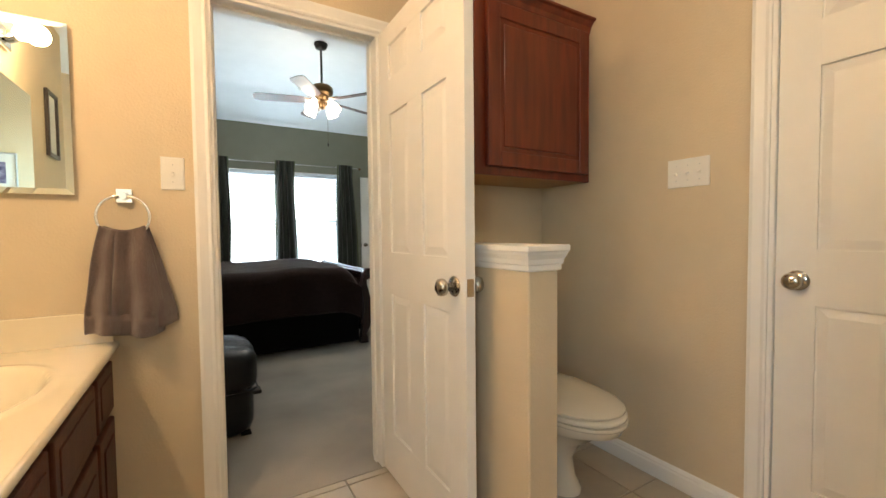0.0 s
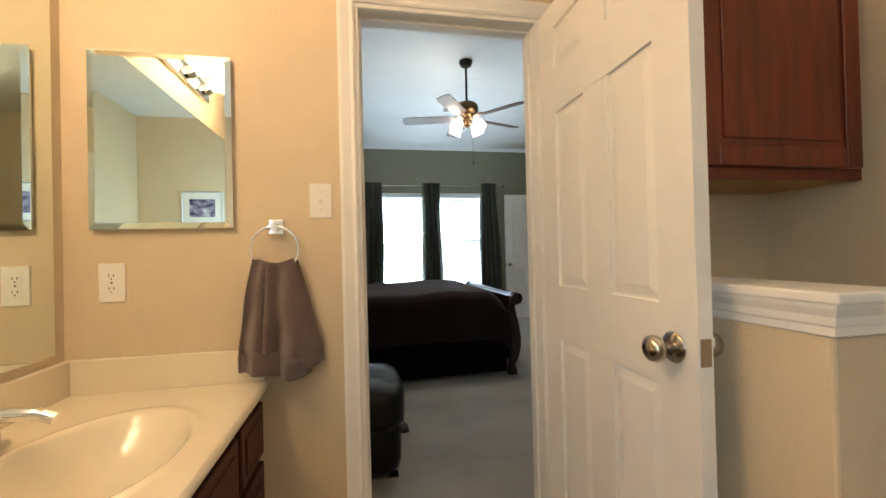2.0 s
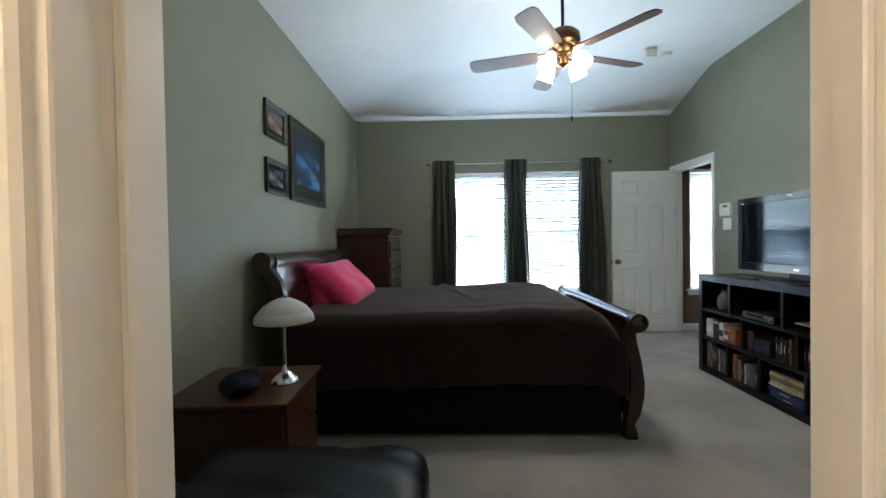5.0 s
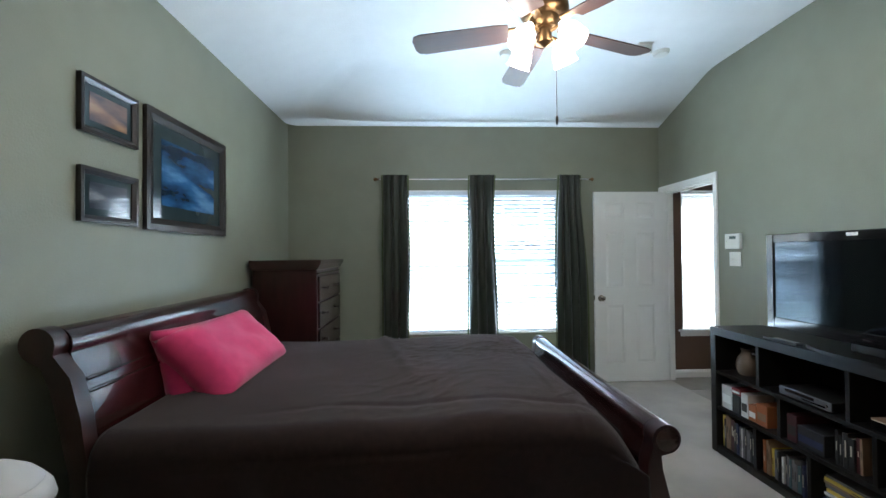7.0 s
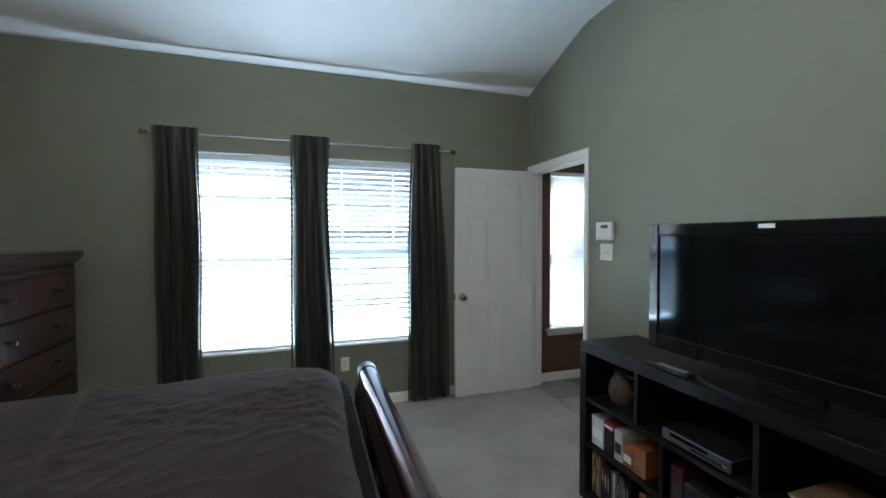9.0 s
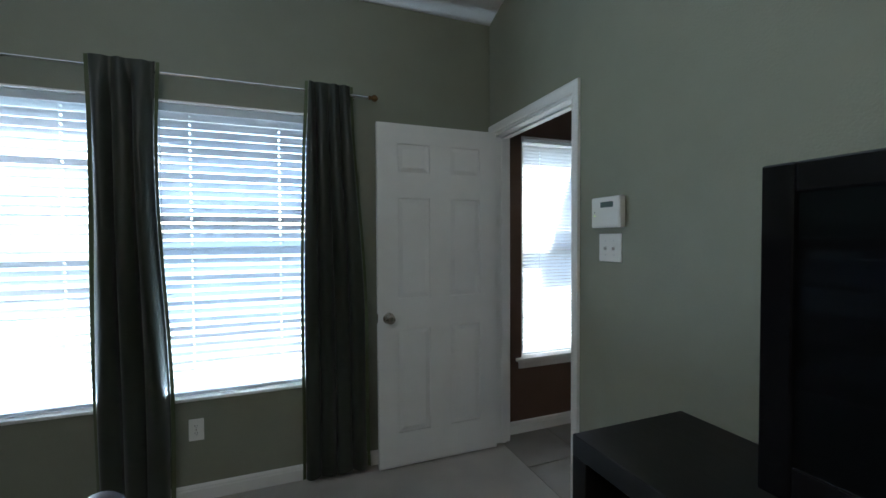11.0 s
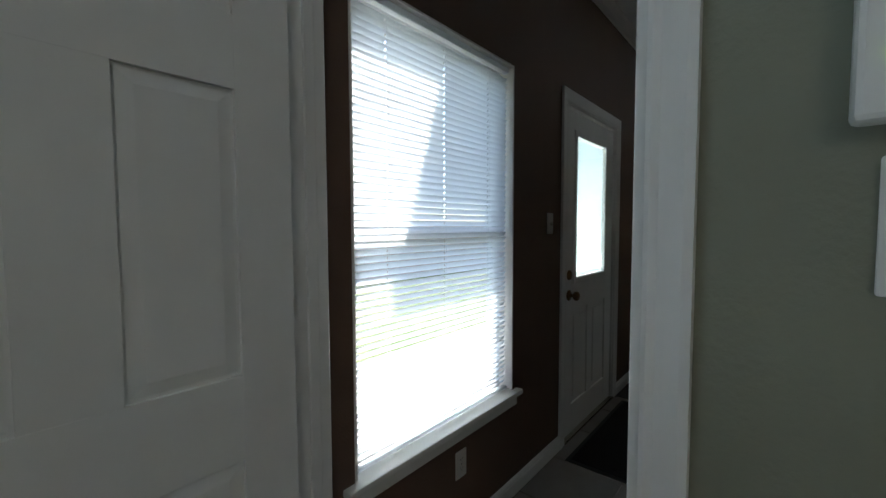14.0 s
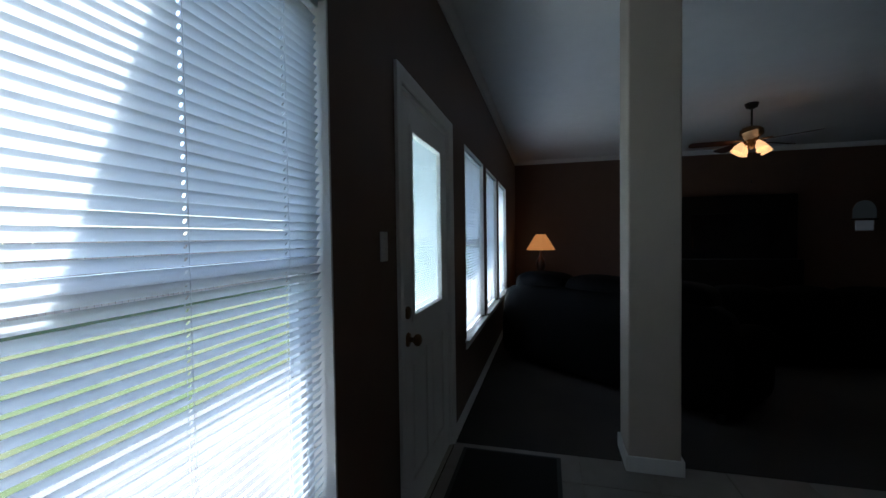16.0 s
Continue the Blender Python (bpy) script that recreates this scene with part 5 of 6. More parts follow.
wall_plate(pose(1.465, FW, 0.375), 0.07, 0.115, "outlet", "white wall outlet under the window")


# ---- bathroom: vanity ----
CT = 0.735
van = thing("vanity_cabinet", pose(-0.49, 0.88, 0), "dark stained wooden vanity cabinet with drawers and doors", "vanity")
part("carcass", box_bm(-0.265, -0.82, 0.09, 0.262, 0.825, 0.585, 0.002), "vanity_wood", van)
part("face_frame", box_bm(0.243, -0.82, 0.585, 0.262, 0.825, CT - 0.029), "vanity_wood", van)
part("end_panel", box_bm(-0.265, -0.82, 0.585, 0.243, -0.802, CT - 0.029), "vanity_wood", van)
part("toe_kick", box_bm(-0.265, -0.82, 0.0, 0.20, 0.825, 0.09), "black_wood", van)
for y0, y1 in ((0.575, 0.805), (0.175, 0.545), (-0.215, 0.145), (-0.60, -0.245)):
    d_ = part("drawer", box_bm(0.262, y0, 0.515, 0.280, y1, 0.675, 0.005, seg=2), "vanity_wood", van)
    part("field", box_bm(0.2795, y0 + 0.03, 0.545, 0.2835, y1 - 0.03, 0.645, 0.003), "vanity_wood", d_)
    d_ = part("door", box_bm(0.262, y0, 0.11, 0.280, y1, 0.49, 0.005, seg=2), "vanity_wood", van)
    part("field", box_bm(0.2795, y0 + 0.045, 0.155, 0.2845, y1 - 0.045, 0.445, 0.004), "vanity_wood", d_)

top = thing("sink_counter", pose(0, 0, 0), "cream cultured marble vanity top with moulded oval sink", "countertop")
SXC, SYC, SRX, SRY = -0.44, 1.25, 0.168, 0.245


def basin(u, v):
    x, y = -0.757 + 0.557 * u, 0.04 + 1.668 * v
    r = math.sqrt(((x - SXC) / SRX) ** 2 + ((y - SYC) / SRY) ** 2)
    d = 0.0
    if r < 1.0:
        d = 0.125 * (1 - r ** 2.6)
    lip = 0.004 * math.exp(-((r - 1.06) / 0.05) ** 2)
    return (x, y, CT - d + lip)


bm = sheet_bm(basin, 70, 150)
part("top_surface", bm, "counter", top, "", 60)
part("front_edge", extrude_bm([(-0.205, CT), (-0.198, CT - 0.002), (-0.193, CT - 0.008), (-0.192, CT - 0.018), (-0.196, CT - 0.026), (-0.205, CT - 0.028)], "y", 0.04, 1.708), "counter", top, "", 60)
part("slab_edge", box_bm(-0.757, 0.036, CT - 0.028, -0.2, 0.0405, CT - 0.0005), "counter", top)
part("side_splash", box_bm(-0.738, 1.69, CT - 0.002, -0.205, 1.7085, CT + 0.102, 0.004, seg=2), "counter", top)
part("back_splash", box_bm(-0.758, 0.04, CT - 0.002, -0.739, 1.7085, CT + 0.102, 0.004, seg=2), "counter", top)
part("drain", turned_bm([(0.001, 0.0), (0.022, 0.0), (0.024, 0.002), (0.012, 0.004), (0.001, 0.003)], 20), "chrome", top, "chrome drain ring", 50, pose(SXC, SYC, CT - 0.124))

fa = thing("faucet", pose(-0.665, 1.27, CT + 0.003), "polished chrome faucet with two handles", "faucet")
part("base_plate", box_bm(-0.028, -0.085, 0, 0.028, 0.085, 0.014, 0.008, seg=3), "chrome", fa, "", 60)
part("spout", tube_bm([(0, 0, 0.01), (0.002, 0, 0.045), (0.025, 0, 0.075), (0.075, 0, 0.09), (0.13, 0, 0.087), (0.16, 0, 0.074)], [0.018, 0.017, 0.015, 0.0135, 0.0125, 0.0115], 16), "chrome", fa, "", 60)
for s in (-1, 1):
    hd = part("handle", turned_bm([(0.001, 0.012), (0.019, 0.012), (0.018, 0.03), (0.013, 0.042), (0.016, 0.05), (0.012, 0.06), (0.001, 0.062)], 18), "chrome", fa, "", 60, pose(0, s * 0.062, 0))
    part("lever", tube_bm([(0, 0, 0.054), (0.02, s * 0.012, 0.062), (0.045, s * 0.022, 0.066)], [0.008, 0.0065, 0.0055], 10), "chrome", hd, "", 60)

vm = thing("vanity_mirror", pose(B_L, 0.93, 1.375), "large frameless wall mirror above the vanity", "mirror")
part("mirror_glass", box_bm(0.001, -0.73, -0.515, 0.006, 0.735, 0.515, 0.0012), "mirror", vm)
for y in (-0.5, 0.0, 0.5):
    part("clip", box_bm(0.0, y - 0.012, -0.522, 0.009, y + 0.012, -0.505, 0.001), "chrome", vm)
mm_ = thing("medicine_cabinet", pose(-0.485, B_N, 1.488), "mirrored medicine cabinet on the beige wall", "mirror")
part("case", box_bm(-0.192, -0.014, -0.262, 0.192, 0.0, 0.262, 0.002), "white", mm_)
bm = bmesh.new()
q0 = [(-0.197, -0.268), (0.197, -0.268), (0.197, 0.268), (-0.197, 0.268)]
q1 = [(x - 0.018 * (1 if x > 0 else -1), z - 0.018 * (1 if z > 0 else -1)) for x, z in q0]
vb = [bm.verts.new((x, -0.014, z)) for x, z in q0]
v0 = [bm.verts.new((x, -0.0175, z)) for x, z in q0]
v1 = [bm.verts.new((x, -0.0215, z)) for x, z in q1]
for k in range(4):
    bm.faces.new((vb[k], vb[(k + 1) % 4], v0[(k + 1) % 4], v0[k]))
    bm.faces.new((v0[k], v0[(k + 1) % 4], v1[(k + 1) % 4], v1[k]))
bm.faces.new(v1)
bm.faces.new(vb[::-1])
part("mirror_door", bm, "mirror", mm_, "")

lb = thing("vanity_light", pose(B_L, 0.80, 2.07), "chrome bath light bar with three glowing globes", "wall lamp")
part("back_plate", box_bm(0.0, -0.30, -0.05, 0.022, 0.30, 0.05, 0.006, seg=2), "chrome", lb)
for y in (-0.22, 0.0, 0.22):
    part("socket", turned_bm([(0.001, 0), (0.03, 0), (0.03, 0.03), (0.02, 0.045), (0.001, 0.045)], 18), "chrome", lb, "", 50, pose(0.02, y, -0.01, 0, 60, 0))
    gl = part("globe", turned_bm([(0.018, 0.04), (0.030, 0.052), (0.040, 0.072), (0.043, 0.09), (0.039, 0.11), (0.024, 0.128), (0.001, 0.133)], 22), "bulb_vanity", lb, "glowing glass globe", 60, pose(0.02, y, -0.01, 0, 60, 0))
    gl.visible_shadow = False

# ---- bathroom: wall fittings ----
wall_plate(pose(-0.024, B_N, 1.307), 0.072, 0.116, 1, "white single switch plate beside the doorway")
wall_plate(pose(-0.632, B_N, 1.06), 0.072, 0.116, "outlet", "white double wall outlet above the vanity top")
wall_plate(pose(B_R, 0.885, 1.32, 0, 0, -90), 0.165, 0.116, 3, "white triple switch plate on the beige wall")
tr = thing("towel_ring", pose(-0.163, B_N, 1.222), "chrome towel ring on a square wall mount", "towel ring")
part("mount", box_bm(-0.024, -0.012, -0.024, 0.024, 0, 0.024, 0.003, seg=2), "chrome", tr)
part("post", tube_bm([(0, -0.008, 0), (0, -0.044, -0.002)], [0.014, 0.011], 14), "chrome", tr, "", 60)
part("ring", tube_bm([(0.071 * math.sin(a), -0.042 + 0.004 * math.cos(a), -0.071 + 0.071 * math.cos(a)) for a in [2 * math.pi * k / 48 for k in range(48)]], 0.0048, 10, None, True), "chrome", tr, "", 60)


def towel(u, v):
    """v runs from the ring downwards, u across; two layers make the fold."""
    w = 0.118 + (0.212 - 0.118) * min(1.0, v * 1.25) ** 0.8
    x = (u - 0.5) * w + 0.012 * v * math.sin(2.2 * v) - 0.012 * v
    amp = 0.012 + 0.016 * v
    y = -0.058 - 0.012 * v + amp * math.sin(u * 2 * math.pi * 2.1 + 0.8 * v) * (0.4 + 0.6 * v) + 0.004 * math.sin(9 * u + 13 * v)
    y += 0.022 * math.exp(-((u - 0.36 + 0.04 * v) / 0.035) ** 2) * min(1.0, v * 3) * (1 if v < 0.82 else 0.3)
    if v > 0.84:
        y += 0.0045 * math.sin(u * 31 + 2) - 0.006
    elif v > 0.80:
        y += 0.005
    z = 1.122 - 0.358 * v + 0.012 * math.sin(u * 5 + 1) * v - 0.015 * (1 - (2 * u - 1) ** 2) * (1 - v)
    return (-0.165 + x, B_N + y, z)


def towel_back(u, v):
    x, y, z = towel(u, v * 0.93)
    return (x + 0.030 * v + 0.006, min(B_N - 0.006, y + 0.028 + 0.004 * math.sin(7 * u)), z)


tw = thing("hand_towel", pose(0, 0, 0), "grey terry hand towel hanging from the ring", "towel")
part("front_fold", sheet_bm(towel, 64, 56, 0.006), "towel", tw, "", 180)
part("back_fold", sheet_bm(towel_back, 30, 34, 0.005), "towel", tw, "", 180)

# ---- bathroom: half wall, toilet, wall cabinet ----
solid("wall_half", box_bm(0.862, 0.845, 0, 0.98, B_N, 0.975, 0.006, seg=2), "beige", "low beige half wall beside the toilet", "wall", kind="structure")
cap = thing("half_wall_cap", pose(0.921, 1.28, 0.97), "white moulded cap on the half wall", "trim", kind="structure")
part("cap_board", box_bm(-0.084, -0.462, 0.058, 0.084, 0.43, 0.078, 0.004, seg=2), "white", cap)
rings_ = [(0.060, 0.0), (0.066, 0.004), (0.066, 0.018), (0.070, 0.022), (0.072, 0.036), (0.079, 0.05), (0.081, 0.058)]
bm = bmesh.new()
prev = None
for off, z in rings_:
    ring = [bm.verts.new(p) for p in ((-off, -0.376 - off, z), (off, -0.376 - off, z), (off, 0.43, z), (-off, 0.43, z))]
    if prev:
        for k in range(4):
            bm.faces.new((prev[k], prev[(k + 1) % 4], ring[(k + 1) % 4], ring[k]))
    prev = ring
part("cove", bm, "white", cap)


def loft_bm(sections, n=36, power=2.0):
    """A body through ellipses (centre y, radius x, radius y, height), slightly squared by power."""
    bm = bmesh.new()
    rings = []
    for cy, rx, ry, z in sections:
        ring = []
        for k in range(n):
            a = 2 * math.pi * k / n
            c, s = math.cos(a), math.sin(a)
            c = math.copysign(abs(c) ** (2 / power), c)
            s = math.copysign(abs(s) ** (2 / power), s)
            ring.append(bm.verts.new((rx * c, cy + ry * s, z)))
        rings.append(ring)
    for a, b in zip(rings, rings[1:]):
        for k in range(n):
            bm.faces.new((a[k], a[(k + 1) % n], b[(k + 1) % n], b[k]))
    bm.faces.new(rings[0][::-1])
    bm.faces.new(rings[-1])
    return bm


to = thing("toilet", pose(1.355, 1.315, 0), "white porcelain toilet with closed lid", "toilet")
part("pedestal", loft_bm([(0.02, 0.105, 0.24, 0.0), (0.02, 0.105, 0.24, 0.02), (0.02, 0.09, 0.21, 0.06), (0.01, 0.085, 0.19, 0.14), (-0.02, 0.10, 0.20, 0.21), (-0.07, 0.145, 0.26, 0.29), (-0.10, 0.172, 0.30, 0.32), (-0.105, 0.180, 0.312, 0.350)], 40, 2.15), "porcelain", to, "", 60)
part("rim", loft_bm([(-0.105, 0.180, 0.312, 0.350), (-0.105, 0.186, 0.318, 0.357), (-0.105, 0.184, 0.316, 0.366)], 40, 2.15), "porcelain", to, "", 60)
part("seat", loft_bm([(-0.095, 0.183, 0.312, 0.369), (-0.095, 0.190, 0.320, 0.374), (-0.095, 0.190, 0.320, 0.384), (-0.095, 0.182, 0.312, 0.389)], 40, 2.2), "porcelain", to, "", 60)
part("lid", loft_bm([(-0.09, 0.180, 0.310, 0.392), (-0.09, 0.187, 0.316, 0.396), (-0.09, 0.187, 0.316, 0.404), (-0.085, 0.170, 0.295, 0.412), (-0.08, 0.09, 0.16, 0.417), (-0.08, 0.01, 0.02, 0.418)], 40, 2.2), "porcelain", to, "", 60)
part("tank", box_bm(-0.20, 0.21, 0.37, 0.20, 0.395, 0.72, 0.025, seg=4), "porcelain", to, "", 60)
part("tank_lid", box_bm(-0.21, 0.20, 0.72, 0.21, 0.40, 0.755, 0.012, seg=3), "porcelain", to, "", 60)
part("flush_lever", tube_bm([(-0.14, 0.205, 0.66), (-0.14, 0.19, 0.66), (-0.10, 0.185, 0.655)], 0.007, 8), "chrome", to, "chrome flush lever", 60)
for s in (-1, 1):
    part("hinge", turned_bm([(0.001, 0), (0.018, 0), (0.018, 0.02), (0.012, 0.028), (0.001, 0.03)], 14), "porcelain", to, "", 60, pose(s * 0.075, 0.185, 0.388))
wc = thing("wall_cabinet", pose(1.405, B_N, 1.335), "cherry stained wall cabinet above the toilet", "cabinet")
part("body", box_bm(-0.352, -0.315, 0.012, 0.352, 0, 0.745, 0.002), "cherry", wc)
part("bottom_panel", box_bm(-0.345, -0.312, 0.0, 0.345, -0.002, 0.012), "edge_wood", wc, "raw light wood bottom panel")
part("face_frame", box_bm(-0.352, -0.335, 0.0, 0.352, -0.315, 0.745, 0.002), "cherry", wc)
dr = part("door", box_bm(-0.30, -0.355, 0.035, 0.318, -0.335, 0.725, 0.004, seg=2), "cherry", wc)
bm = bmesh.new()
for a in ((-0.30, 0.035, -0.235, 0.725), (0.253, 0.035, 0.318, 0.725), (-0.235, 0.035, 0.253, 0.10), (-0.235, 0.66, 0.253, 0.725)):
    box_bm(a[0], -0.363, a[1], a[2], -0.354, a[3], 0.003, bm)
part("door_frame", bm, "cherry", dr)
part("field", box_bm(-0.215, -0.360, 0.12, 0.233, -0.353, 0.64, 0.005, seg=2), "cherry", dr)
crown = [(0.335, 0.735), (0.340, 0.745), (0.345, 0.765), (0.362, 0.785), (0.375, 0.79), (0.375, 0.80), (0.0, 0.80), (0.0, 0.745)]
part("crown", extrude_bm([(-a, b) for a, b in crown], "x", -0.37, 0.353), "cherry", wc)

# ---- bathroom: rear part ----
# unseen window, added to carry the fill lamp beside the vanity
bw = thing("window_bath", pose(B_L - 0.07, -0.88, 1.45), "small white framed window, unseen, added to admit daylight", "window", kind="structure")
for a in ((-0.27, -0.45, -0.235, 0.45), (0.235, -0.45, 0.27, 0.45), (-0.235, 0.415, 0.235, 0.45), (-0.235, -0.45, 0.235, -0.415), (-0.235, -0.015, 0.235, 0.015)):
    part("window_frame", box_bm(-0.02, a[0], a[1], 0.02, a[2], a[3], 0.002), "vinyl", bw)
for a, b in ((-0.415, -0.015), (0.015, 0.415)):
    pn = part("pane", box_bm(-0.003, -0.236, a - 0.001, 0.003, 0.236, b + 0.001), "glass", bw)
    pn.visible_shadow = False
dl = thing("ceiling_light", pose(1.0, -0.12, 2.50), "round frosted dome ceiling light, lit", "ceiling lamp")
part("pan", turned_bm([(0.001, 0), (0.16, 0), (0.16, -0.015), (0.001, -0.015)], 28), "plastic", dl, "", 50)
dm = part("dome", turned_bm([(0.15, -0.012), (0.14, -0.045), (0.10, -0.075), (0.05, -0.09), (0.001, -0.093)], 28), "bulb_vanity", dl, "glowing frosted dome", 60)
dm.visible_shadow = False
fp_ = thing("framed_print", pose(-0.095, B_S, 1.62), "white framed print of blue flowers", "picture")
for a in ((-0.185, -0.16, -0.174, 0.16), (0.174, -0.16, 0.185, 0.16), (-0.174, 0.149, 0.174, 0.16), (-0.174, -0.16, 0.174, -0.149)):
    part("frame_bar", box_bm(a[0], 0.0, a[1], a[2], 0.018, a[3], 0.003), "silver", fp_)
part("mat_board", box_bm(-0.175, 0.001, -0.15, 0.175, 0.006, 0.15), "paper", fp_)
part("print", box_bm(-0.115, 0.006, -0.09, 0.115, 0.0075, 0.085), "art_flower", fp_)
kf = thing("framed_picture", pose(B_L, -0.17, 1.81), "black framed picture on the vanity wall", "picture", "wall pictures")
for a in ((-0.11, -0.21, -0.085, 0.21), (0.085, -0.21, 0.11, 0.21), (-0.085, 0.185, 0.085, 0.21), (-0.085, -0.21, 0.085, -0.185)):
    part("frame_bar", box_bm(0.0, a[0], a[1], 0.02, a[2], a[3], 0.003), "frame_dark", kf)
part("print", box_bm(0.001, -0.086, -0.186, 0.006, 0.086, 0.186), "paper", kf)
solid("wall_shower_partition", box_bm(0.467, B_S, 0, 0.575, -0.22, 2.50, 0.004), "beige", "narrow beige wall end beside the bathing alcove", "wall", kind="structure")

# ---- living room: back door ----
door_frame("door_frame_back", "y", LIV_N, LIV_N + 0.14, DOOR4, (-1,), "white painted casing round the back door", 0.072)
bd = thing("door_back", pose(5.025, LIV_N + 0.035, 0), "white back door with a half glass and built-in blind", "door", kind="structure")
W4, H4 = 0.85, 2.03
bm = bmesh.new()
for a in ((0, 0.015, 0.13, H4), (W4 - 0.13, 0.015, W4, H4), (0.13, 0.015, W4 - 0.13, 0.20), (0.13, 0.80, W4 - 0.13, 0.97), (0.13, 1.92, W4 - 0.13, H4), (0.38, 0.20, 0.47, 0.80)):
    box_bm(a[0], -0.022, a[1], a[2], 0.022, a[3], 0.0015, bm)
part("leaf", bm, "white", bd)
for x0, x1 in ((0.13, 0.38), (0.47, 0.72)):
    bm = box_bm(x0 - 0.002, -0.012, 0.198, x1 + 0.002, 0.012, 0.802)
    box_bm(x0 + 0.03, -0.019, 0.235, x1 - 0.03, 0.019, 0.765, 0.006, bm)
    part("panel", bm, "white", bd)
bm = bmesh.new()
for a in ((0.13, 0.97, 0.165, 1.92), (W4 - 0.165, 0.97, W4 - 0.13, 1.92), (0.165, 0.97, W4 - 0.165, 1.005), (0.165, 1.885, W4 - 0.165, 1.92)):
    box_bm(a[0], -0.03, a[1], a[2], 0.03, a[3], 0.004, bm)
part("lite_frame", bm, "white", bd)
for y in (-0.016, 0.016):
    pn = part("pane", box_bm(0.16, y - 0.0015, 1.0, W4 - 0.16, y + 0.0015, 1.89), "glass", bd)
    pn.visible_shadow = False
slat_me = mesh_of("slat", box_bm(-0.258, -0.006, -0.0003, 0.258, 0.006, 0.0003), "door_slat")
for k in range(72):
    s_ = new("slat", slat_me)
    s_.parent = bd
    s_.matrix_basis = pose(W4 / 2, 0, 1.012 + 0.0121 * k, -60)
knob_parts(bd, 0.065, 0.905, 0.044, "brass", False)
part("deadbolt", turned_bm([(0.001, 0), (0.03, 0), (0.03, 0.008), (0.024, 0.014), (0.001, 0.015)], 20), "brass", bd, "round brass deadbolt", 50, pose(0.065, -0.022, 1.03, 90))
part("threshold", box_bm(-0.02, -0.05, 0.0, W4 + 0.02, 0.10, 0.014, 0.003), "nickel", bd)
wall_plate(pose(4.79, LIV_N, 1.345), 0.07, 0.116, 1, "white single switch plate beside the back door")
wall_plate(pose(3.985, LIV_N, 0.35), 0.07, 0.116, "outlet", "white wall outlet under the window")
dmat = thing("door_mat", pose(5.37, 6.385, 0.0), "black rectangular door mat before the back door", "door mat")
part("backing", box_bm(-0.52, -0.305, 0.0, 0.52, 0.305, 0.005, 0.002), "black_matt", dmat)
part("mat_surface", box_bm(-0.495, -0.28, 0.005, 0.495, 0.28, 0.011, 0.002), "mat_rug", dmat)

# ---- living room: column, sofas, lamps ----
M["greige"] = material("pale_column_paint", (0.52, 0.45, 0.37), 0.6, vary=0.05, scale=6, bump=0.3, bump_scale=130)
colm = thing("column", pose(5.99, 5.56, 0), "square pale painted column from floor to ceiling", "column", kind="structure")
part("shaft", box_bm(-0.14, -0.14, 0, 0.14, 0.14, LIV_C, 0.012, seg=3), "greige", colm)
bm = bmesh.new()
for a in ((-0.155, -0.155, 0.155, -0.14), (-0.155, 0.14, 0.155, 0.155), (-0.155, -0.14, -0.14, 0.14), (0.14, -0.14, 0.155, 0.14)):
    box_bm(a[0], a[1], 0, a[2], a[3], 0.09, 0.003, bm)
part("base_trim", bm, "white", colm)


def sofa(m, width, label, back=0.82):
    """A leather sofa whose back stands at y = 0 and whose seats face +y."""
    root = thing("sofa", m, label, "sofa")
    part("base", cushion(-width / 2, 0.05, 0.06, width / 2, 0.92, 0.32, 0, 0.0, "sofa"), "sofa", root, "", 180)
    part("back_frame", cushion(-width / 2, 0.0, 0.05, width / 2, 0.26, back - 0.1, 0, 0.0), "sofa", root, "", 180)
    n = max(2, round(width / 0.7))
    for k in range(n):
        a, b = -width / 2 + 0.16 + (width - 0.32) * k / n, -width / 2 + 0.16 + (width - 0.32) * (k + 1) / n
        part("seat_cushion", cushion(a, 0.25, 0.30, b, 0.94, 0.47), "sofa", root, "", 180)
        part("back_cushion", cushion(a, 0.04, 0.42, b, 0.36, back), "sofa", root, "", 180)
    for s in (-1, 1):
        x = s * (width / 2 - 0.09)
        part("arm", cushion(x - 0.12, 0.02, 0.05, x + 0.12, 0.92, 0.62), "sofa", root, "", 180)
    for sx in (-1, 1):
        for sy in (0.1, 0.85):
            part("leg", box_bm(sx * (width / 2 - 0.1) - 0.025, sy - 0.025, 0, sx * (width / 2 - 0.1) + 0.025, sy + 0.025, 0.07), "black_wood", root)
    return root


sofa(pose(7.2, 5.8, 0, 0, 0, -129), 2.25, "black leather sofa with its back to the doorway", 0.98)
sofa(pose(8.1, 3.6, 0, 0, 0, -90), 2.0, "black leather sofa facing the far wall", 0.80)
et = thing("side_table", pose(10.75, 6.27, 0), "dark wooden side table under the lamp", "table")
part("tabletop", box_bm(-0.28, -0.28, 0.68, 0.28, 0.28, 0.71, 0.006, seg=2), "mahogany", et)
part("apron", box_bm(-0.25, -0.25, 0.60, 0.25, 0.25, 0.68, 0.002), "mahogany", et)
for sx in (-1, 1):
    for sy in (-1, 1):
        part("leg", box_bm(sx * 0.23 - 0.022, sy * 0.23 - 0.022, 0, sx * 0.23 + 0.022, sy * 0.23 + 0.022, 0.60, 0.004), "mahogany", et)
l2 = thing("table_lamp", pose(10.6, 6.27, 0.71), "lit table lamp with an amber conical shade", "lamp")
part("base", turned_bm([(0.001, 0), (0.08, 0), (0.08, 0.015), (0.05, 0.03), (0.06, 0.09), (0.085, 0.16), (0.07, 0.25), (0.03, 0.32), (0.018, 0.36), (0.012, 0.46), (0.012, 0.55)], 24), "honey_wood", l2, "", 50)
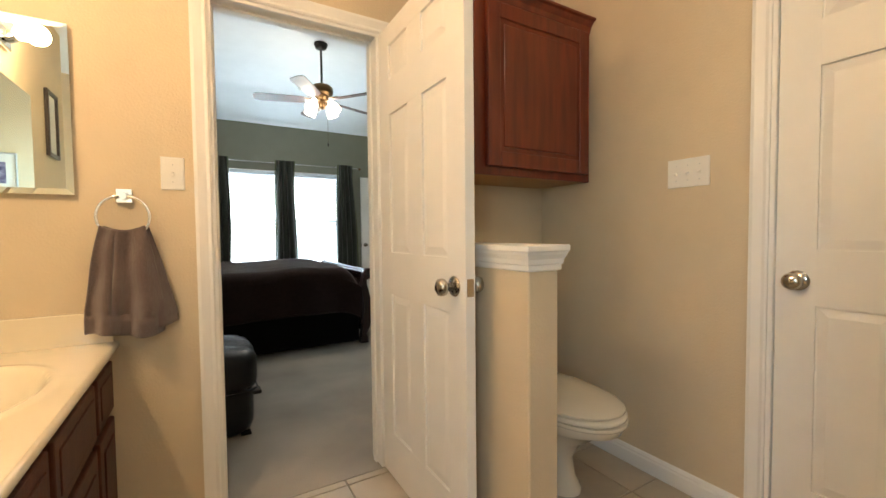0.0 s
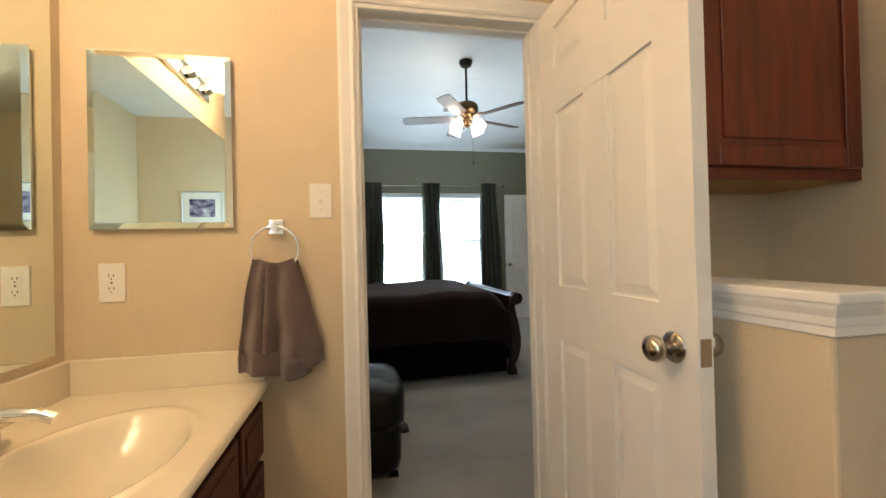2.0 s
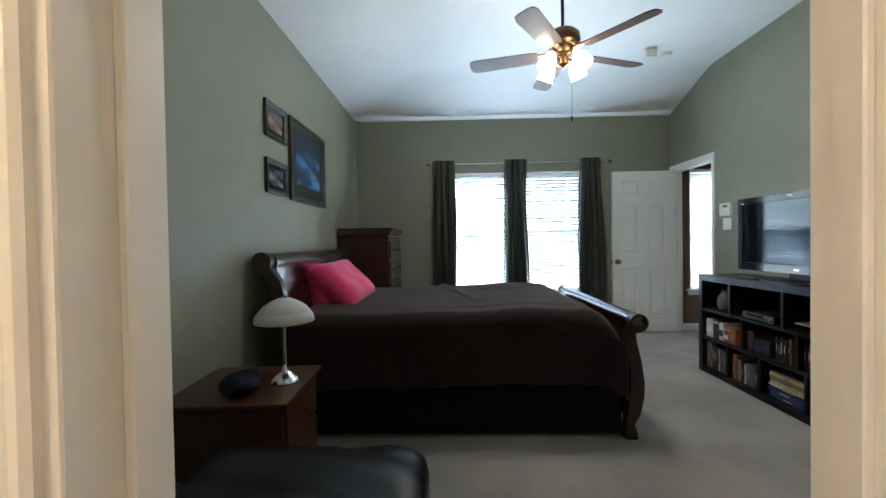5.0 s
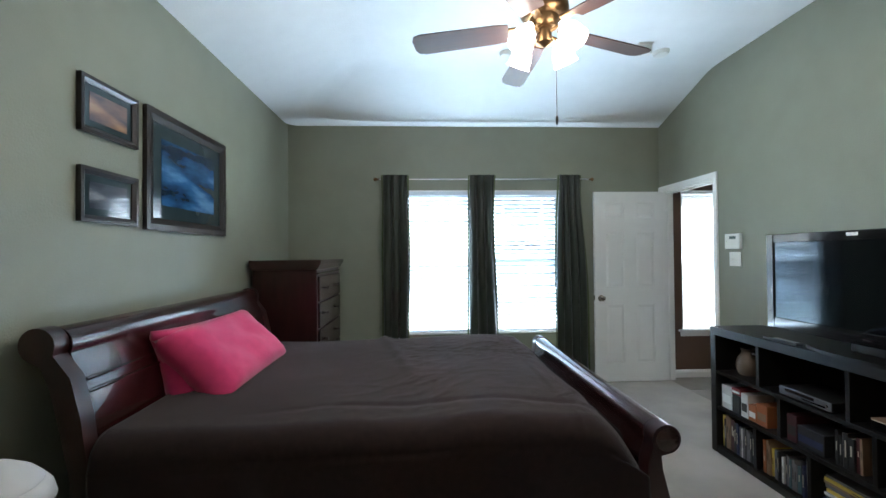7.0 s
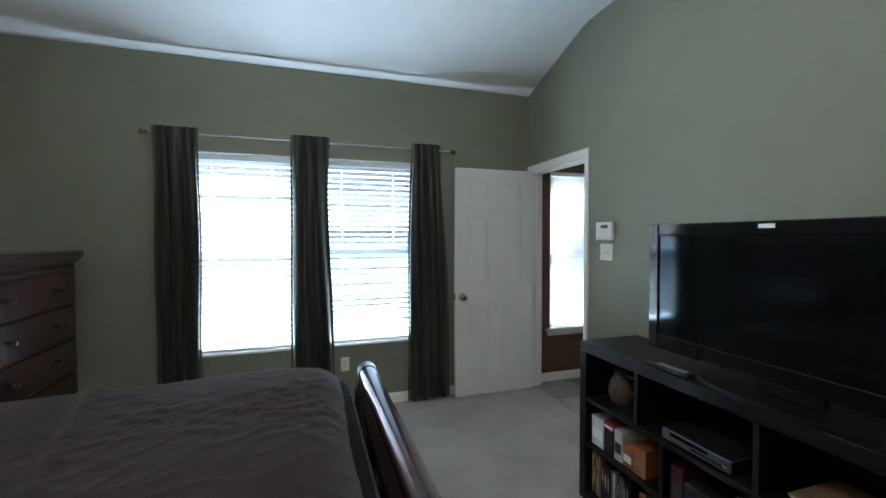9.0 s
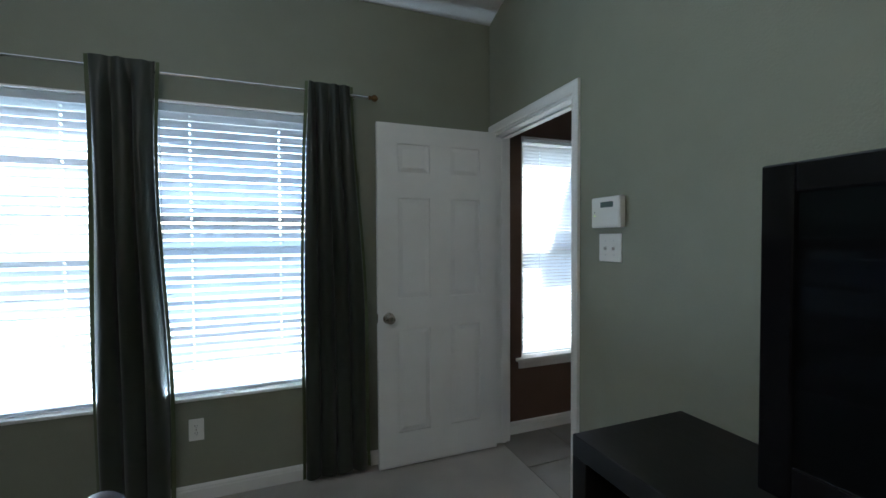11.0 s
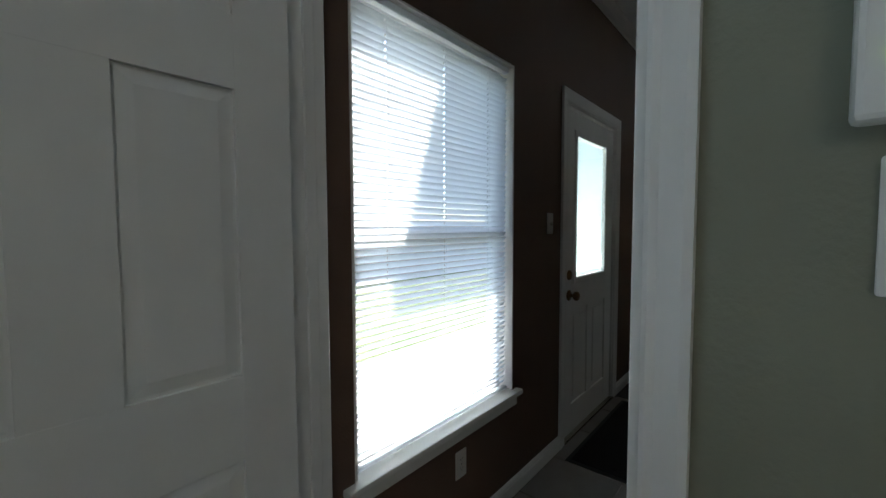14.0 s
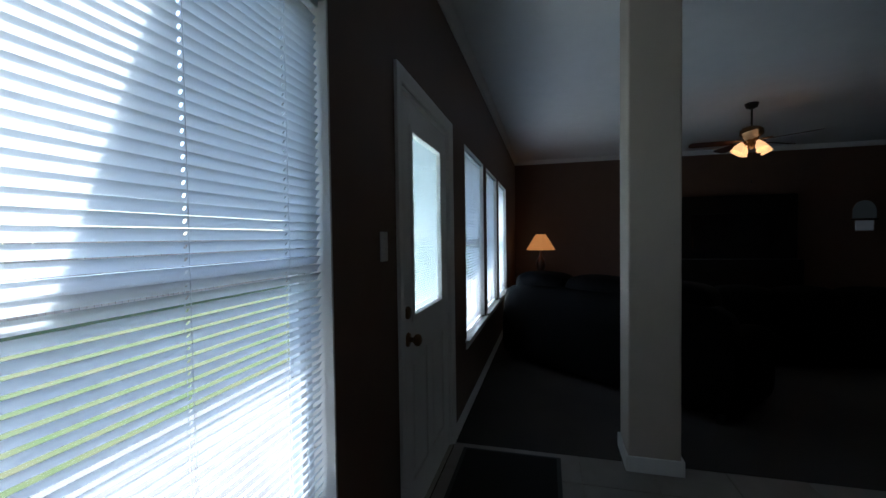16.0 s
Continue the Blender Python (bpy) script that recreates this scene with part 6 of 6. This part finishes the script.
part("shade", turned_bm([(0.245, 0.43), (0.247, 0.43), (0.085, 0.70), (0.083, 0.70)], 32), "shade_lit", l2, "glowing amber shade", 60)
for o_ in l2.children:
    if o_.name.startswith("shade"):
        o_.visible_shadow = False
ceiling_fan(pose(8.7, 3.9, LIV_C), 0.37, 5, 12, 0.62, "fan_wood", "bulb_warm", "brass", "bronze ceiling fan with four lit amber shades", 4, 12)
et2 = thing("media_cabinet", pose(LIV_E, 3.2, 0), "black wall cabinet with a dark television", "cabinet")
part("case", box_bm(-0.5, -1.0, 0.0, -0.02, 0.9, 0.95, 0.01), "black_wood", et2)
part("hutch", box_bm(-0.32, -1.0, 0.95, -0.02, 0.9, 2.02, 0.01), "black_wood", et2)
part("television", box_bm(-0.36, -0.62, 1.05, -0.32, 0.55, 1.72, 0.008), "black_gloss", et2)
ar = thing("arched_window", pose(LIV_E, 1.13, 0), "small arched glass set in the far dark wall", "window")
pts_ = [(-0.16, 1.60)] + [(-0.16 * math.cos(a), 1.70 + 0.19 * math.sin(a)) for a in [math.pi * k / 14 for k in range(15)]] + [(0.16, 1.60)]
# weak glow in both glasses stands for daylight; the wall behind is solid
M["dim_glass"] = material("dim_daylit_glass", (0.1, 0.11, 0.11), 0.8, spec=0.1, emit=0.003, emit_colour=(0.7, 0.8, 0.8))
M["bright_glass"] = material("daylit_pane", (0.25, 0.25, 0.25), 0.8, spec=0.1, emit=0.009, emit_colour=(0.9, 0.95, 1.0))
part("arch_pane", extrude_bm(pts_, "x", -0.012, -0.002), "dim_glass", ar)
part("pane", box_bm(-0.012, -0.12, 1.40, -0.002, 0.12, 1.56), "bright_glass", ar)
part("frame", box_bm(-0.016, -0.18, 1.57, -0.002, 0.18, 1.595), "black_wood", ar)


# ---- floor tiles ----
def tiles(parent, x0, y0, x1, y1, size, gap, mat):
    cache = {}
    i = 0
    while x0 + i * size < x1 - 0.02:
        j = 0
        while y0 + j * size < y1 - 0.02:
            w = min(size, x1 - x0 - i * size)
            h = min(size, y1 - y0 - j * size)
            key = (round(w, 3), round(h, 3))
            if key not in cache:
                cache[key] = mesh_of("tile", box_bm(gap / 2, gap / 2, -0.008, w - gap / 2, h - gap / 2, 0.0, 0.0022), mat)
            t_ = new("tile", cache[key])
            t_.parent = parent
            t_.matrix_basis = pose(x0 + i * size, y0 + j * size, random.uniform(-0.0006, 0.0004))
            j += 1
        i += 1


tiles(bath_floor, B_L, B_S - 0.032, B_R, NW - 0.12, 0.333, 0.006, "tile")
M["tile_pale"] = material("pale_floor_tile", (0.26, 0.235, 0.205), 0.45, vary=0.15, scale=7, bump=0.08, bump_scale=30, random_tint=0.1)
tiles(entry_floor, RW + 0.06, 2.77, 5.95, LIV_N, 0.40, 0.007, "tile_pale")
